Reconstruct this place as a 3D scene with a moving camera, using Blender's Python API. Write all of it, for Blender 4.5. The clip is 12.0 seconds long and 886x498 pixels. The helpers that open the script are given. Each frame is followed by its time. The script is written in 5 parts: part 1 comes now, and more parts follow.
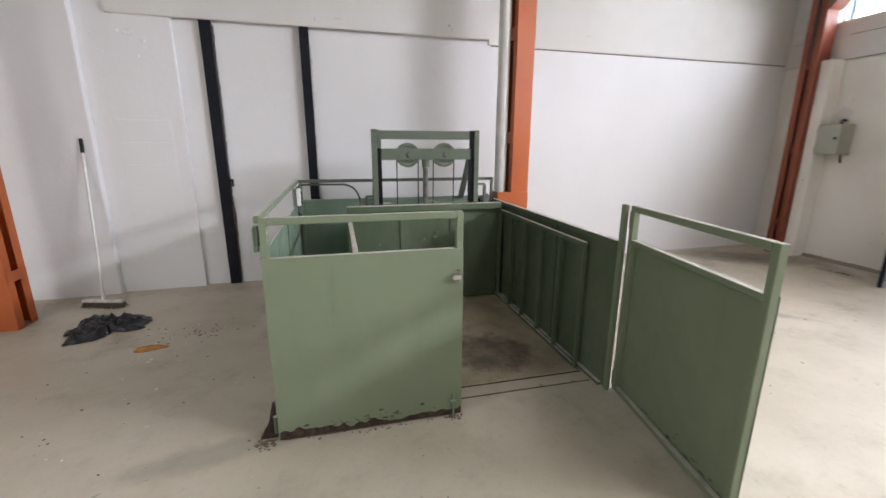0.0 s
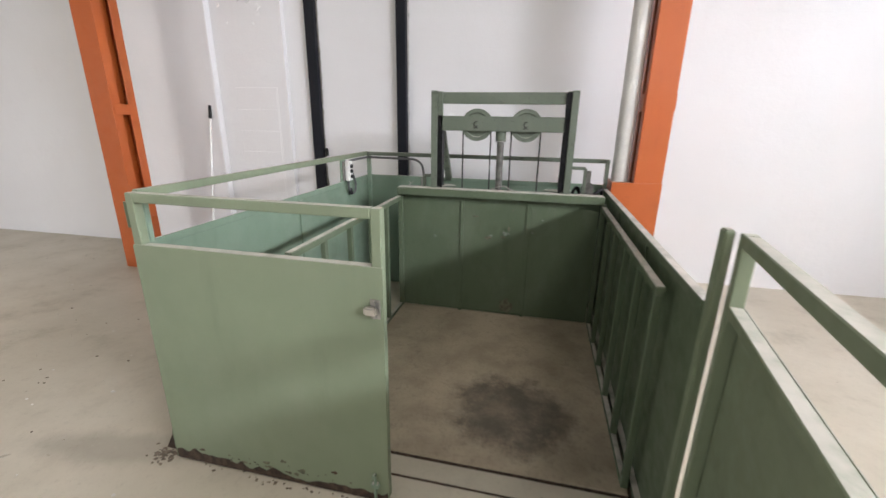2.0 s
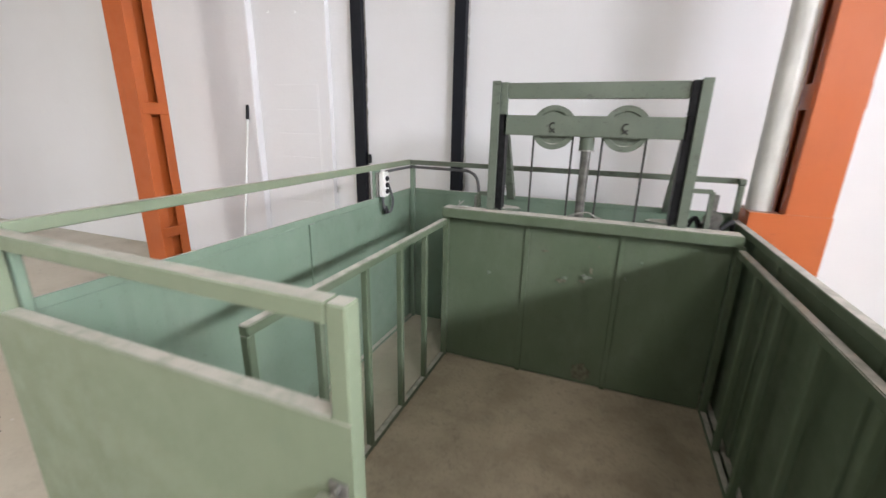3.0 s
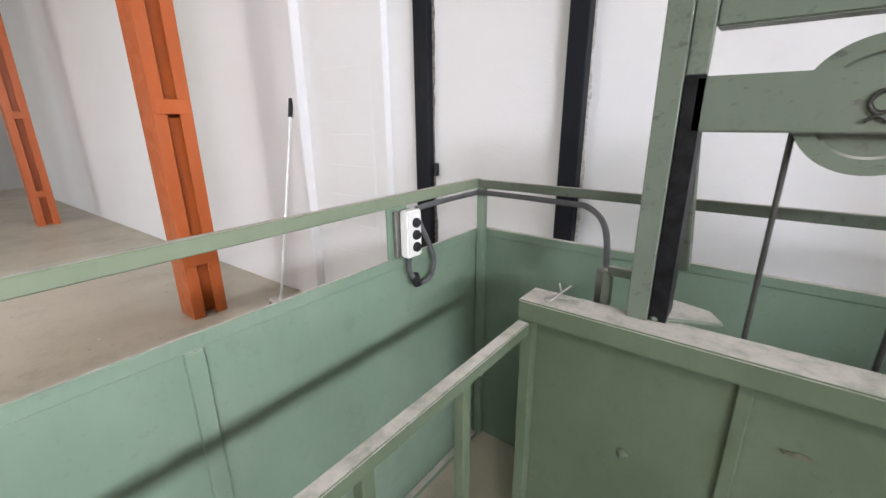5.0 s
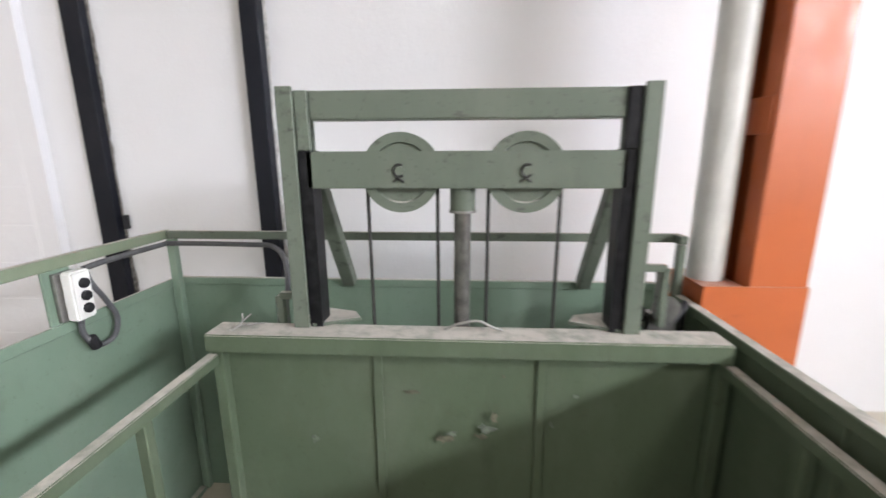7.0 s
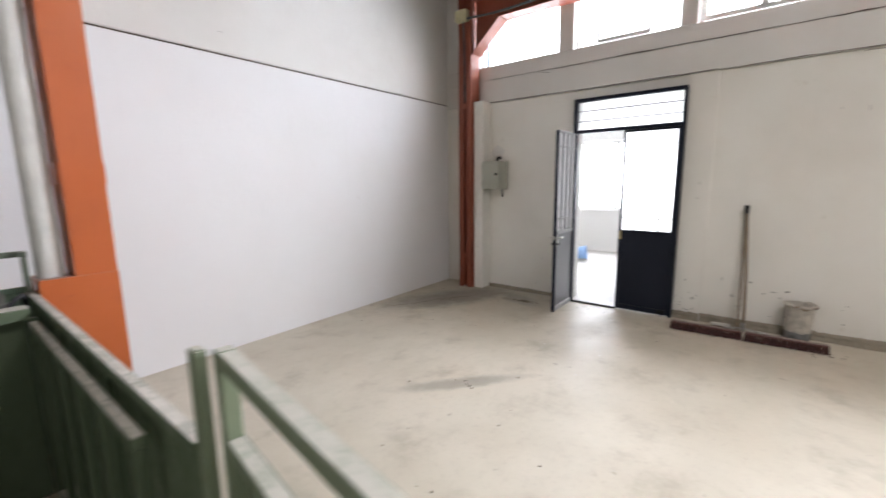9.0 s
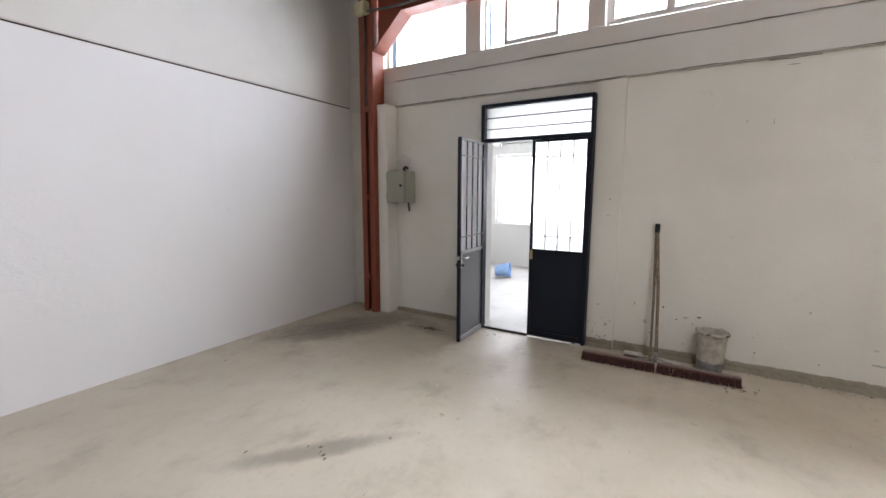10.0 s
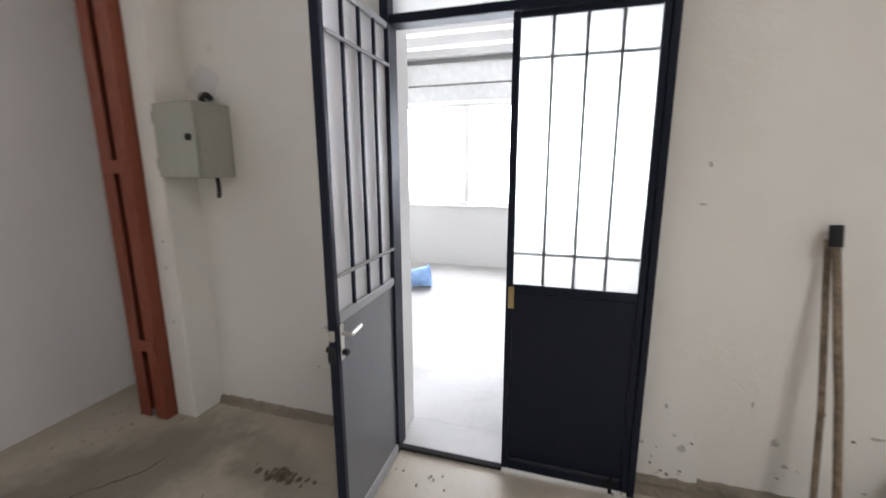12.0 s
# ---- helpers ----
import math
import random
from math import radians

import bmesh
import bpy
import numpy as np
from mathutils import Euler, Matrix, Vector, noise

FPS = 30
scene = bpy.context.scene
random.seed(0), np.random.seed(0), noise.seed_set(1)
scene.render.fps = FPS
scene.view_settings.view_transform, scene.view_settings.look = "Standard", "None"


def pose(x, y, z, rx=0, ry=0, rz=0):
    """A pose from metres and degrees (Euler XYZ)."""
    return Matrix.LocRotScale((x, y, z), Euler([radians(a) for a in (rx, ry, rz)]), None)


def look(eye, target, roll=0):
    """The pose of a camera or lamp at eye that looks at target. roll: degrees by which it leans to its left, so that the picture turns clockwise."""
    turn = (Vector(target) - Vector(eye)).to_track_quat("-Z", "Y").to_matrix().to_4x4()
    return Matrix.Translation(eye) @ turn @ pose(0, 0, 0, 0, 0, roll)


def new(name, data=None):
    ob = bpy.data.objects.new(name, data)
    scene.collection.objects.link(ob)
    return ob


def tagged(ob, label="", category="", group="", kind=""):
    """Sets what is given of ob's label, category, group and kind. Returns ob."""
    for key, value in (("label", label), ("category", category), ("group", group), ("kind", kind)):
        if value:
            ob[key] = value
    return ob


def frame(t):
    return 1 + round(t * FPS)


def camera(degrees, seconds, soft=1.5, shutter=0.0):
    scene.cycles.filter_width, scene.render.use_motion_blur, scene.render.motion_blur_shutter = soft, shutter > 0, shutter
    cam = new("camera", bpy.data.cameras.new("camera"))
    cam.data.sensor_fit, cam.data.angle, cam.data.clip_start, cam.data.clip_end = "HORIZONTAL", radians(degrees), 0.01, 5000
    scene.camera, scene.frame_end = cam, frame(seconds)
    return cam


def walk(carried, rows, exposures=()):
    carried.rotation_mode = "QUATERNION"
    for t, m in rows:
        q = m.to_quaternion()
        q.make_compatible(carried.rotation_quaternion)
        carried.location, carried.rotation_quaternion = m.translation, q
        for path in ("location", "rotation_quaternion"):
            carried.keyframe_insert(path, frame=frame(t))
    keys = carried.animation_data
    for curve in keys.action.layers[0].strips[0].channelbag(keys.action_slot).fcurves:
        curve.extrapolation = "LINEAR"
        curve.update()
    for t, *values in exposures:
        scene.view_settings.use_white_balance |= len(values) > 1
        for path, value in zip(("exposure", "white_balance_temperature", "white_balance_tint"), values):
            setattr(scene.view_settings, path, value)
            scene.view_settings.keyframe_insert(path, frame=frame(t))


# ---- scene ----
cam = camera(93.7, 12.0, soft=1.5, shutter=0.4)
PATH = [
    (0, (0.022, -0.108, 1.56), (0.495, 1.774, 1.075), 0.2),
    (0.5, (0.452, 0.12, 1.541), (0.669, 2.034, 1.004), 0.1),
    (1, (0.833, 0.284, 1.504), (0.803, 2.202, 0.938), 0.4),
    (1.5, (1.055, 0.5, 1.476), (0.829, 2.397, 0.884), 0.7),
    (2, (1.146, 0.745, 1.498), (0.724, 2.608, 0.905), 0.9),
    (2.5, (1.036, 1.114, 1.476), (0.5, 2.948, 0.885), 1.3),
    (3, (0.981, 1.526, 1.473), (0.283, 3.31, 0.897), 1.3),
    (3.5, (0.894, 1.932, 1.463), (0.054, 3.654, 0.89), 1.3),
    (5.3, (0.528, 2.923, 1.451), (-0.651, 4.424, 0.852), -0.6),
    (5.5, (0.542, 2.937, 1.449), (-0.562, 4.495, 0.852), -0.3),
    (6, (0.658, 2.975, 1.464), (-0.146, 4.723, 0.917), 0.5),
    (6.5, (0.775, 2.937, 1.494), (0.317, 4.826, 1.021), 0.6),
    (6.7, (0.819, 2.855, 1.501), (0.49, 4.777, 1.055), 0.3),
    (8.5, (1.106, 1.435, 1.581), (2.298, 3.006, 1.246), -1.4),
    (9, (1.334, 1.062, 1.568), (2.881, 2.289, 1.249), -0.7),
    (9.5, (1.694, 0.898, 1.568), (3.354, 1.978, 1.291), -0.7),
    (10, (2.204, 0.97, 1.565), (3.9, 1.997, 1.302), 0.2),
    (10.5, (2.813, 1.19, 1.566), (4.533, 2.179, 1.317), 0.6),
    (11, (3.411, 1.581, 1.563), (5.193, 2.443, 1.277), 0.5),
    (11.5, (4.055, 1.884, 1.514), (5.879, 2.636, 1.186), 0.1),
    (12, (4.666, 2.213, 1.519), (6.537, 2.797, 1.123), -0.2),
]
walk(cam, [(t, look(eye, target, roll)) for t, eye, target, roll in PATH], exposures=[(0.0, -0.08, 6350, 10), (1.0, 0.08, 6450, 10), (2.5, 0.20, 6450, 10), (3.5, 0.37, 6350, 10), (5.5, 0.42, 6350, 10), (6.5, 0.42, 6350, 10), (8.5, 0.05, 6400, 10), (9.5, -0.34, 6200, 10), (10.5, -0.50, 6450, 10), (11.0, -0.40, 6500, 10), (12.0, -0.22, 6150, 10)])

# ---- world, sun, window light ----
world = bpy.data.worlds.new("sky")
scene.world = world
world.use_nodes = True
wn = world.node_tree
sky = wn.nodes.new("ShaderNodeTexSky")
sky.sky_type, sky.sun_disc = "NISHITA", False
sky.sun_elevation, sky.sun_rotation = radians(55), radians(0)
wn.links.new(sky.outputs[0], wn.nodes["Background"].inputs[0])
wn.nodes["Background"].inputs[1].default_value = 0.12
sun = new("sun", bpy.data.lights.new("sun", "SUN"))
sun.data.energy, sun.data.angle, sun.data.color = 1.0, radians(10), (1.0, 0.96, 0.9)
sun.matrix_world = look((0, 30, 43), (0, 0, 0))


def window_light(name, y0, y1, z0, z1, x, watts, colour):
    """Daylight that falls through one window opening, towards -x."""
    lamp = bpy.data.lights.new(name, "AREA")
    lamp.shape, lamp.size, lamp.size_y = "RECTANGLE", abs(z1 - z0), abs(y1 - y0)
    lamp.energy, lamp.color = watts, colour
    ob = new(name, lamp)
    ob.matrix_world = Matrix.Translation((x, (y0 + y1) / 2, (z0 + z1) / 2)) @ Matrix.Rotation(radians(90), 4, "Y")
    return ob


# WARM_DAY tints lamps in unseen openings like light bounced off the floor
DAY, WARM_DAY = (0.98, 0.985, 1.06), (1.05, 0.985, 0.92)
window_light("window_light", 3.36, 4.52, 3.17, 3.95, 6.86, 45, DAY)
window_light("window_light", 2.00, 3.14, 3.17, 3.95, 6.86, 70, DAY)
window_light("window_light", 0.72, 1.82, 3.17, 3.95, 6.86, 110, DAY)
window_light("window_light", -2.6, 0.54, 3.17, 3.95, 6.86, 720, DAY)
window_light("window_light", 1.2, 4.75, 0.95, 2.37, 10.98, 195, DAY)


def added_south_light(x0, x1, height, watts):
    """Area lamp in an unseen opening assumed in the south wall, behind the walk, to brighten the hall."""
    lamp = bpy.data.lights.new("added_south_light", "AREA")
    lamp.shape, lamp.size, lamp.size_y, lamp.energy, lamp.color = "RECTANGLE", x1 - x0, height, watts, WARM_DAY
    new("added_south_light", lamp).matrix_world = look(((x0 + x1) / 2, -3.25, height / 2 + 0.05), ((x0 + x1) / 2, 0, height / 2 + 0.05))


added_south_light(-4.6, -2.2, 3.5, 42)
added_south_light(-10.0, -6.0, 3.5, 85)

# unseen roof openings: two set from cast shadows, the west one added to brighten: x0, x1, y0, y1
ROOF_LIGHTS = [(-4.0, -3.2, -0.1, 0.7), (-0.6, 0.2, -0.1, 0.7), (2.5, 3.7, -1.0, 0.2)]
for (xa, xb, ya, yb), watts in zip(ROOF_LIGHTS, (85, 7, 95)):
    lamp = bpy.data.lights.new("roof_light", "AREA")
    lamp.shape, lamp.size, lamp.size_y, lamp.energy, lamp.color = "RECTANGLE", xb - xa, yb - ya, watts, WARM_DAY
    new("roof_light", lamp).matrix_world = Matrix.Translation(((xa + xb) / 2, (ya + yb) / 2, 4.36))


# ---- building helpers ----
BASE = {}


def thing(name, base=(0, 0, 0), label="", category="", group="", kind=""):
    ob = new(name)
    ob.empty_display_size = 0.1
    ob.location = base
    BASE[ob.name] = Vector(base)
    return tagged(ob, label, category, group, kind)


def finish(bm, bevel=0.0, seg=1):
    bmesh.ops.recalc_face_normals(bm, faces=bm.faces)
    if bevel:
        edges = [e for e in bm.edges if len(e.link_faces) == 2 and e.calc_face_angle(0) > 0.6]
        bmesh.ops.bevel(bm, geom=edges, offset=bevel, segments=seg, affect="EDGES", clamp_overlap=True)


def part(name, bm, material, parent=None, label="", bevel=0.0, seg=1, smooth=False):
    finish(bm, bevel, seg)
    base = BASE.get(parent.name, Vector((0, 0, 0))) if parent else Vector((0, 0, 0))
    if base.length:
        bmesh.ops.translate(bm, verts=bm.verts, vec=-base)
    me = bpy.data.meshes.new(name)
    bm.to_mesh(me)
    bm.free()
    me.materials.append(material)
    if smooth:
        for p in me.polygons:
            p.use_smooth = True
        me.set_sharp_from_angle(angle=radians(38))
    ob = new(name, me)
    if parent:
        ob.parent = parent
        BASE[ob.name] = base
    if label:
        ob["label"] = label
    return ob


def box(x0, y0, z0, x1, y1, z1, bm=None):
    bm = bm or bmesh.new()
    v = [bm.verts.new((x, y, z)) for x in (x0, x1) for y in (y0, y1) for z in (z0, z1)]
    for f in ((0, 1, 3, 2), (4, 6, 7, 5), (0, 4, 5, 1), (2, 3, 7, 6), (0, 2, 6, 4), (1, 5, 7, 3)):
        bm.faces.new([v[i] for i in f])
    return bm


def bar(a, b, w, h, bm=None, up=(0, 0, 1)):
    """A straight bar from a to b, w wide (across) and h high (along up)."""
    bm = bm or bmesh.new()
    a, b, up = Vector(a), Vector(b), Vector(up)
    d = (b - a).normalized()
    s = d.cross(up)
    s = s.normalized() if s.length > 1e-4 else d.cross(Vector((1, 0, 0))).normalized()
    u = s.cross(d).normalized()
    ring = [(-w / 2, -h / 2), (w / 2, -h / 2), (w / 2, h / 2), (-w / 2, h / 2)]
    r0 = [bm.verts.new(a + s * p + u * q) for p, q in ring]
    r1 = [bm.verts.new(b + s * p + u * q) for p, q in ring]
    bm.faces.new(r0)
    bm.faces.new(r1[::-1])
    for i in range(4):
        bm.faces.new((r0[i], r1[i], r1[(i + 1) % 4], r0[(i + 1) % 4]))
    return bm


def tube(points, r, n=10, bm=None, radii=None):
    """A round tube along a polyline."""
    bm = bm or bmesh.new()
    pts = [Vector(p) for p in points]
    rings, side = [], None
    for i, p in enumerate(pts):
        d = (pts[min(i + 1, len(pts) - 1)] - pts[max(i - 1, 0)]).normalized()
        if side is None:
            side = d.orthogonal().normalized()
        side = (side - d * side.dot(d)).normalized()
        o = d.cross(side)
        rr = radii[i] if radii else r
        rings.append([bm.verts.new(p + (side * math.cos(a) + o * math.sin(a)) * rr)
                      for a in (2 * math.pi * k / n for k in range(n))])
    for p, q in zip(rings, rings[1:]):
        for k in range(n):
            bm.faces.new((p[k], p[(k + 1) % n], q[(k + 1) % n], q[k]))
    bm.faces.new(rings[0][::-1])
    bm.faces.new(rings[-1])
    return bm


def spline(points, steps=8):
    """Catmull-Rom points through the given ones."""
    p = [Vector(q) for q in points]
    p = [p[0] * 2 - p[1]] + p + [p[-1] * 2 - p[-2]]
    out = []
    for i in range(1, len(p) - 2):
        a, b, c, d = p[i - 1:i + 3]
        for k in range(steps):
            t = k / steps
            out.append(0.5 * (2 * b + (c - a) * t + (2 * a - 5 * b + 4 * c - d) * t * t + (3 * b - a - 3 * c + d) * t ** 3))
    return out + [p[-2]]


def prism(outline, axis, lo, hi, bm=None):
    """An outline of pairs pushed along an axis (0 x, 1 y, 2 z) from lo to hi."""
    bm = bm or bmesh.new()

    def at(p, q, s):
        v = [p, q]
        v.insert(axis, s)
        return v
    r0 = [bm.verts.new(at(p, q, lo)) for p, q in outline]
    r1 = [bm.verts.new(at(p, q, hi)) for p, q in outline]
    bm.faces.new(r0)
    bm.faces.new(r1[::-1])
    n = len(outline)
    for i in range(n):
        bm.faces.new((r0[i], r1[i], r1[(i + 1) % n], r0[(i + 1) % n]))
    return bm


def lathe(profile, centre, axis=1, n=32, bm=None):
    """Turns a profile of (radius, along) round an axis through centre."""
    bm = bm or bmesh.new()
    c = Vector(centre)
    rings = []
    for r, s in profile:
        ring = []
        for k in range(n):
            a = 2 * math.pi * k / n
            v = [r * math.cos(a), r * math.sin(a)]
            v.insert(axis, s)
            ring.append(bm.verts.new(c + Vector(v)))
        rings.append(ring)
    for p, q in zip(rings, rings[1:]):
        for k in range(n):
            bm.faces.new((p[k], p[(k + 1) % n], q[(k + 1) % n], q[k]))
    bm.faces.new(rings[0])
    bm.faces.new(rings[-1][::-1])
    return bm


# ---- materials ----
def nodes_of(name, rough=0.6, metal=0.0):
    m = bpy.data.materials.new(name)
    m.use_nodes = True
    t = m.node_tree
    b = t.nodes["Principled BSDF"]
    b.inputs["Roughness"].default_value, b.inputs["Metallic"].default_value = rough, metal
    return m, t, b


def place_coords(t):
    """World places, so that grain keeps its size and runs on across pieces."""
    return t.nodes.new("ShaderNodeNewGeometry").outputs["Position"]


def noise_of(t, vec, scale, detail=4, rough=0.55, stretch=None):
    if stretch:
        mp = t.nodes.new("ShaderNodeMapping")
        mp.inputs["Scale"].default_value = stretch
        t.links.new(vec, mp.inputs[0])
        vec = mp.outputs[0]
    n = t.nodes.new("ShaderNodeTexNoise")
    n.inputs["Scale"].default_value, n.inputs["Detail"].default_value, n.inputs["Roughness"].default_value = scale, detail, rough
    t.links.new(vec, n.inputs["Vector"])
    return n.outputs["Fac"]


def ramp(t, fac, lo, hi, a=0.0, b=1.0):
    n = t.nodes.new("ShaderNodeMapRange")
    n.interpolation_type = "SMOOTHSTEP"
    for i, v in zip((1, 2, 3, 4), (lo, hi, a, b)):
        n.inputs[i].default_value = v
    t.links.new(fac, n.inputs[0])
    return n.outputs[0]


def mix(t, fac, a, b):
    n = t.nodes.new("ShaderNodeMix")
    n.data_type = "RGBA"
    for s, v in ((0, fac), (6, a), (7, b)):
        if isinstance(v, (int, float)):
            n.inputs[s].default_value = v
        elif isinstance(v, tuple):
            n.inputs[s].default_value = (*v, 1)
        else:
            t.links.new(v, n.inputs[s])
    return n.outputs[2]


def math_of(t, op, a, b=0.0):
    n = t.nodes.new("ShaderNodeMath")
    n.operation = op
    for i, v in enumerate((a, b)):
        if isinstance(v, (int, float)):
            n.inputs[i].default_value = v
        else:
            t.links.new(v, n.inputs[i])
    return n.outputs[0]


def bump_of(t, b, height, strength, distance=0.01):
    n = t.nodes.new("ShaderNodeBump")
    n.inputs["Strength"].default_value, n.inputs["Distance"].default_value = strength, distance
    t.links.new(height, n.inputs["Height"])
    t.links.new(n.outputs[0], b.inputs["Normal"])


def plaster(name, base, stain, amount=1.0):
    m, t, b = nodes_of(name, 0.85)
    p = place_coords(t)
    big, mid, fine = noise_of(t, p, 0.6, 5), noise_of(t, p, 3.5, 6, 0.65), noise_of(t, p, 60, 3)
    runs = noise_of(t, p, 2.2, 5, 0.6, (3.0, 3.0, 0.25))
    c = mix(t, ramp(t, big, 0.35, 0.7, 0, 0.35 * amount), base, stain)
    c = mix(t, ramp(t, runs, 0.58, 0.85, 0, 0.15 * amount), c, stain)
    c = mix(t, ramp(t, mid, 0.66, 0.74, 0, 0.35 * amount), c, stain)
    t.links.new(c, b.inputs["Base Color"])
    bump_of(t, b, math_of(t, "ADD", math_of(t, "MULTIPLY", mid, 2.0), math_of(t, "MULTIPLY", fine, 0.35)), 0.45, 0.007)
    return m


def concrete_floor(name, base, dark, light, smear=False):
    m, t, b = nodes_of(name, 0.55)
    p = place_coords(t)
    big, mid, fine = noise_of(t, p, 0.55, 5, 0.6), noise_of(t, p, 2.4, 7, 0.66), noise_of(t, p, 45, 4)
    c = mix(t, ramp(t, big, 0.36, 0.66), base, light)
    c = mix(t, ramp(t, mid, 0.5, 0.76, 0, 0.5), c, dark)
    c = mix(t, ramp(t, noise_of(t, p, 14, 6, 0.7), 0.52, 0.72, 0, 0.2), c, dark)
    c = mix(t, ramp(t, noise_of(t, p, 7, 5, 0.7), 0.58, 0.7, 0, 0.3), c, light)
    c = mix(t, ramp(t, fine, 0.55, 0.75, 0, 0.14), c, dark)
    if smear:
        # long damp stains across the walk, along the crack and in front of the lift; the corner ones also paint the
        # shade there
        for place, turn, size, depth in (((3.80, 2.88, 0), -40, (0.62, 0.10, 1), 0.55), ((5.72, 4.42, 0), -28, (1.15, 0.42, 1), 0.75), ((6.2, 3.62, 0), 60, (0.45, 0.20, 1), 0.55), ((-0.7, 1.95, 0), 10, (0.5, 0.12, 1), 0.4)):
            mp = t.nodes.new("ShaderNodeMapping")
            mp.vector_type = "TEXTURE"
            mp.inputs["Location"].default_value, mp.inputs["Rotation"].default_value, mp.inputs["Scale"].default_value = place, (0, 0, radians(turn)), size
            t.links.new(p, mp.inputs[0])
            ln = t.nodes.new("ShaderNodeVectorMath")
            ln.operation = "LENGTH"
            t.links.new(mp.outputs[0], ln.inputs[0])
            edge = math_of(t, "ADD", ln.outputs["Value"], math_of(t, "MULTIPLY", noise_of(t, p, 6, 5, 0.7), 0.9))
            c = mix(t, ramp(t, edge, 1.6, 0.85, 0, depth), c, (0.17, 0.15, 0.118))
    c = mix(t, ramp(t, noise_of(t, p, 26, 5, 0.75), 0.56, 0.66, 0, 0.16), c, dark)
    c = mix(t, ramp(t, noise_of(t, p, 19, 6, 0.75), 0.60, 0.68, 0, 0.20), c, light)
    spots = noise_of(t, p, 11, 2)
    c = mix(t, ramp(t, spots, 0.72, 0.76, 0, 0.6), c, dark)
    t.links.new(c, b.inputs["Base Color"])
    t.links.new(ramp(t, mid, 0.3, 0.7, 0.39, 0.60), b.inputs["Roughness"])
    bump_of(t, b, math_of(t, "ADD", mid, math_of(t, "MULTIPLY", fine, 0.3)), 0.32, 0.008)
    return m


def paint(name, base, worn, rough=0.42, dust=0.0, dust_colour=(0.60, 0.565, 0.51), scratch=0.5, relief=0.12, grime=0.3):
    """Brushed enamel on steel, with chips, grime and dust that has settled on level faces."""
    m, t, b = nodes_of(name, rough)
    p = place_coords(t)
    big, mid, fine = noise_of(t, p, 1.6, 4), noise_of(t, p, 9, 6, 0.65), noise_of(t, p, 70, 3)
    runs = noise_of(t, p, 5, 4, 0.6, (2.0, 2.0, 0.35))
    c = mix(t, ramp(t, big, 0.3, 0.7, 0, 0.3), base, tuple(min(1, k * 1.22) for k in base))
    c = mix(t, ramp(t, runs, 0.55, 0.78, 0, 0.35), c, tuple(k * 0.72 for k in base))
    c = mix(t, ramp(t, noise_of(t, p, 6, 7, 0.75), 0.56, 0.74, 0, grime), c, worn)
    c = mix(t, ramp(t, mid, 0.69, 0.74, 0, scratch), c, worn)
    if scratch:
        streak = noise_of(t, p, 13, 6, 0.75, (0.7, 0.7, 1.5))
        c = mix(t, ramp(t, streak, 0.66 - 0.09 * grime, 0.73 - 0.09 * grime, 0, scratch * 0.9), c, worn)
        c = mix(t, ramp(t, fine, 0.62, 0.72, 0, scratch * 0.5), c, worn)
    if dust:
        film = noise_of(t, p, 2.6, 6, 0.68, (1.0, 1.0, 0.55))
        c = mix(t, ramp(t, film, 0.42, 0.72, 0, 0.07 * dust * dust), c, dust_colour)
    r = ramp(t, mid, 0.3, 0.75, rough - 0.08, rough + 0.2) if relief else math_of(t, "ADD", rough, 0.0)
    if dust:
        geo = t.nodes.new("ShaderNodeNewGeometry")
        sep = t.nodes.new("ShaderNodeSeparateXYZ")
        t.links.new(geo.outputs["Normal"], sep.inputs[0])
        level = ramp(t, sep.outputs[2], 0.75, 0.97)
        cover = math_of(t, "MULTIPLY", level, ramp(t, noise_of(t, p, 14, 5, 0.7), 0.3, 0.6, 0.45 * dust, dust))
        c = mix(t, cover, c, dust_colour)
        r = math_of(t, "MAXIMUM", r, math_of(t, "MULTIPLY", cover, 0.9))
    t.links.new(c, b.inputs["Base Color"])
    t.links.new(r, b.inputs["Roughness"])
    bump_of(t, b, math_of(t, "ADD", mid, math_of(t, "MULTIPLY", fine, 0.3)), relief, 0.003)
    return m


def plain(name, base, rough=0.5, metal=0.0, vary=0.25, scale=12):
    m, t, b = nodes_of(name, rough, metal)
    n = noise_of(t, place_coords(t), scale, 5, 0.6)
    c = mix(t, ramp(t, n, 0.35, 0.7), tuple(k * (1 - vary) for k in base), tuple(min(1, k * (1 + vary)) for k in base))
    t.links.new(c, b.inputs["Base Color"])
    bump_of(t, b, n, 0.1, 0.004)
    return m


WALL = plaster("white_plaster", (0.80, 0.797, 0.81), (0.66, 0.64, 0.62), 0.7)
WALL_EAST = plaster("ivory_plaster", (0.84, 0.82, 0.775), (0.60, 0.555, 0.48), 1.1)
WALL_BARE = plaster("white_beam_plaster", (0.74, 0.73, 0.71), (0.5, 0.47, 0.42), 1.0)
# closing walls out of view, greyed to hold down bounced light
UNSEEN_WALL = plaster("unseen_wall_grey", (0.34, 0.33, 0.31), (0.25, 0.24, 0.22), 1.0)
WALL_ROOM = plaster("room_plaster", (0.72, 0.71, 0.69), (0.6, 0.58, 0.53), 0.5)
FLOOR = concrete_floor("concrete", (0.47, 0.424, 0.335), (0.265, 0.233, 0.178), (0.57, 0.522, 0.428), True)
ROOM_FLOOR = concrete_floor("pale_screed", (0.44, 0.425, 0.40), (0.36, 0.345, 0.32), (0.50, 0.485, 0.46))
KERB = concrete_floor("kerb_concrete", (0.20, 0.168, 0.122), (0.07, 0.058, 0.042), (0.34, 0.30, 0.235))
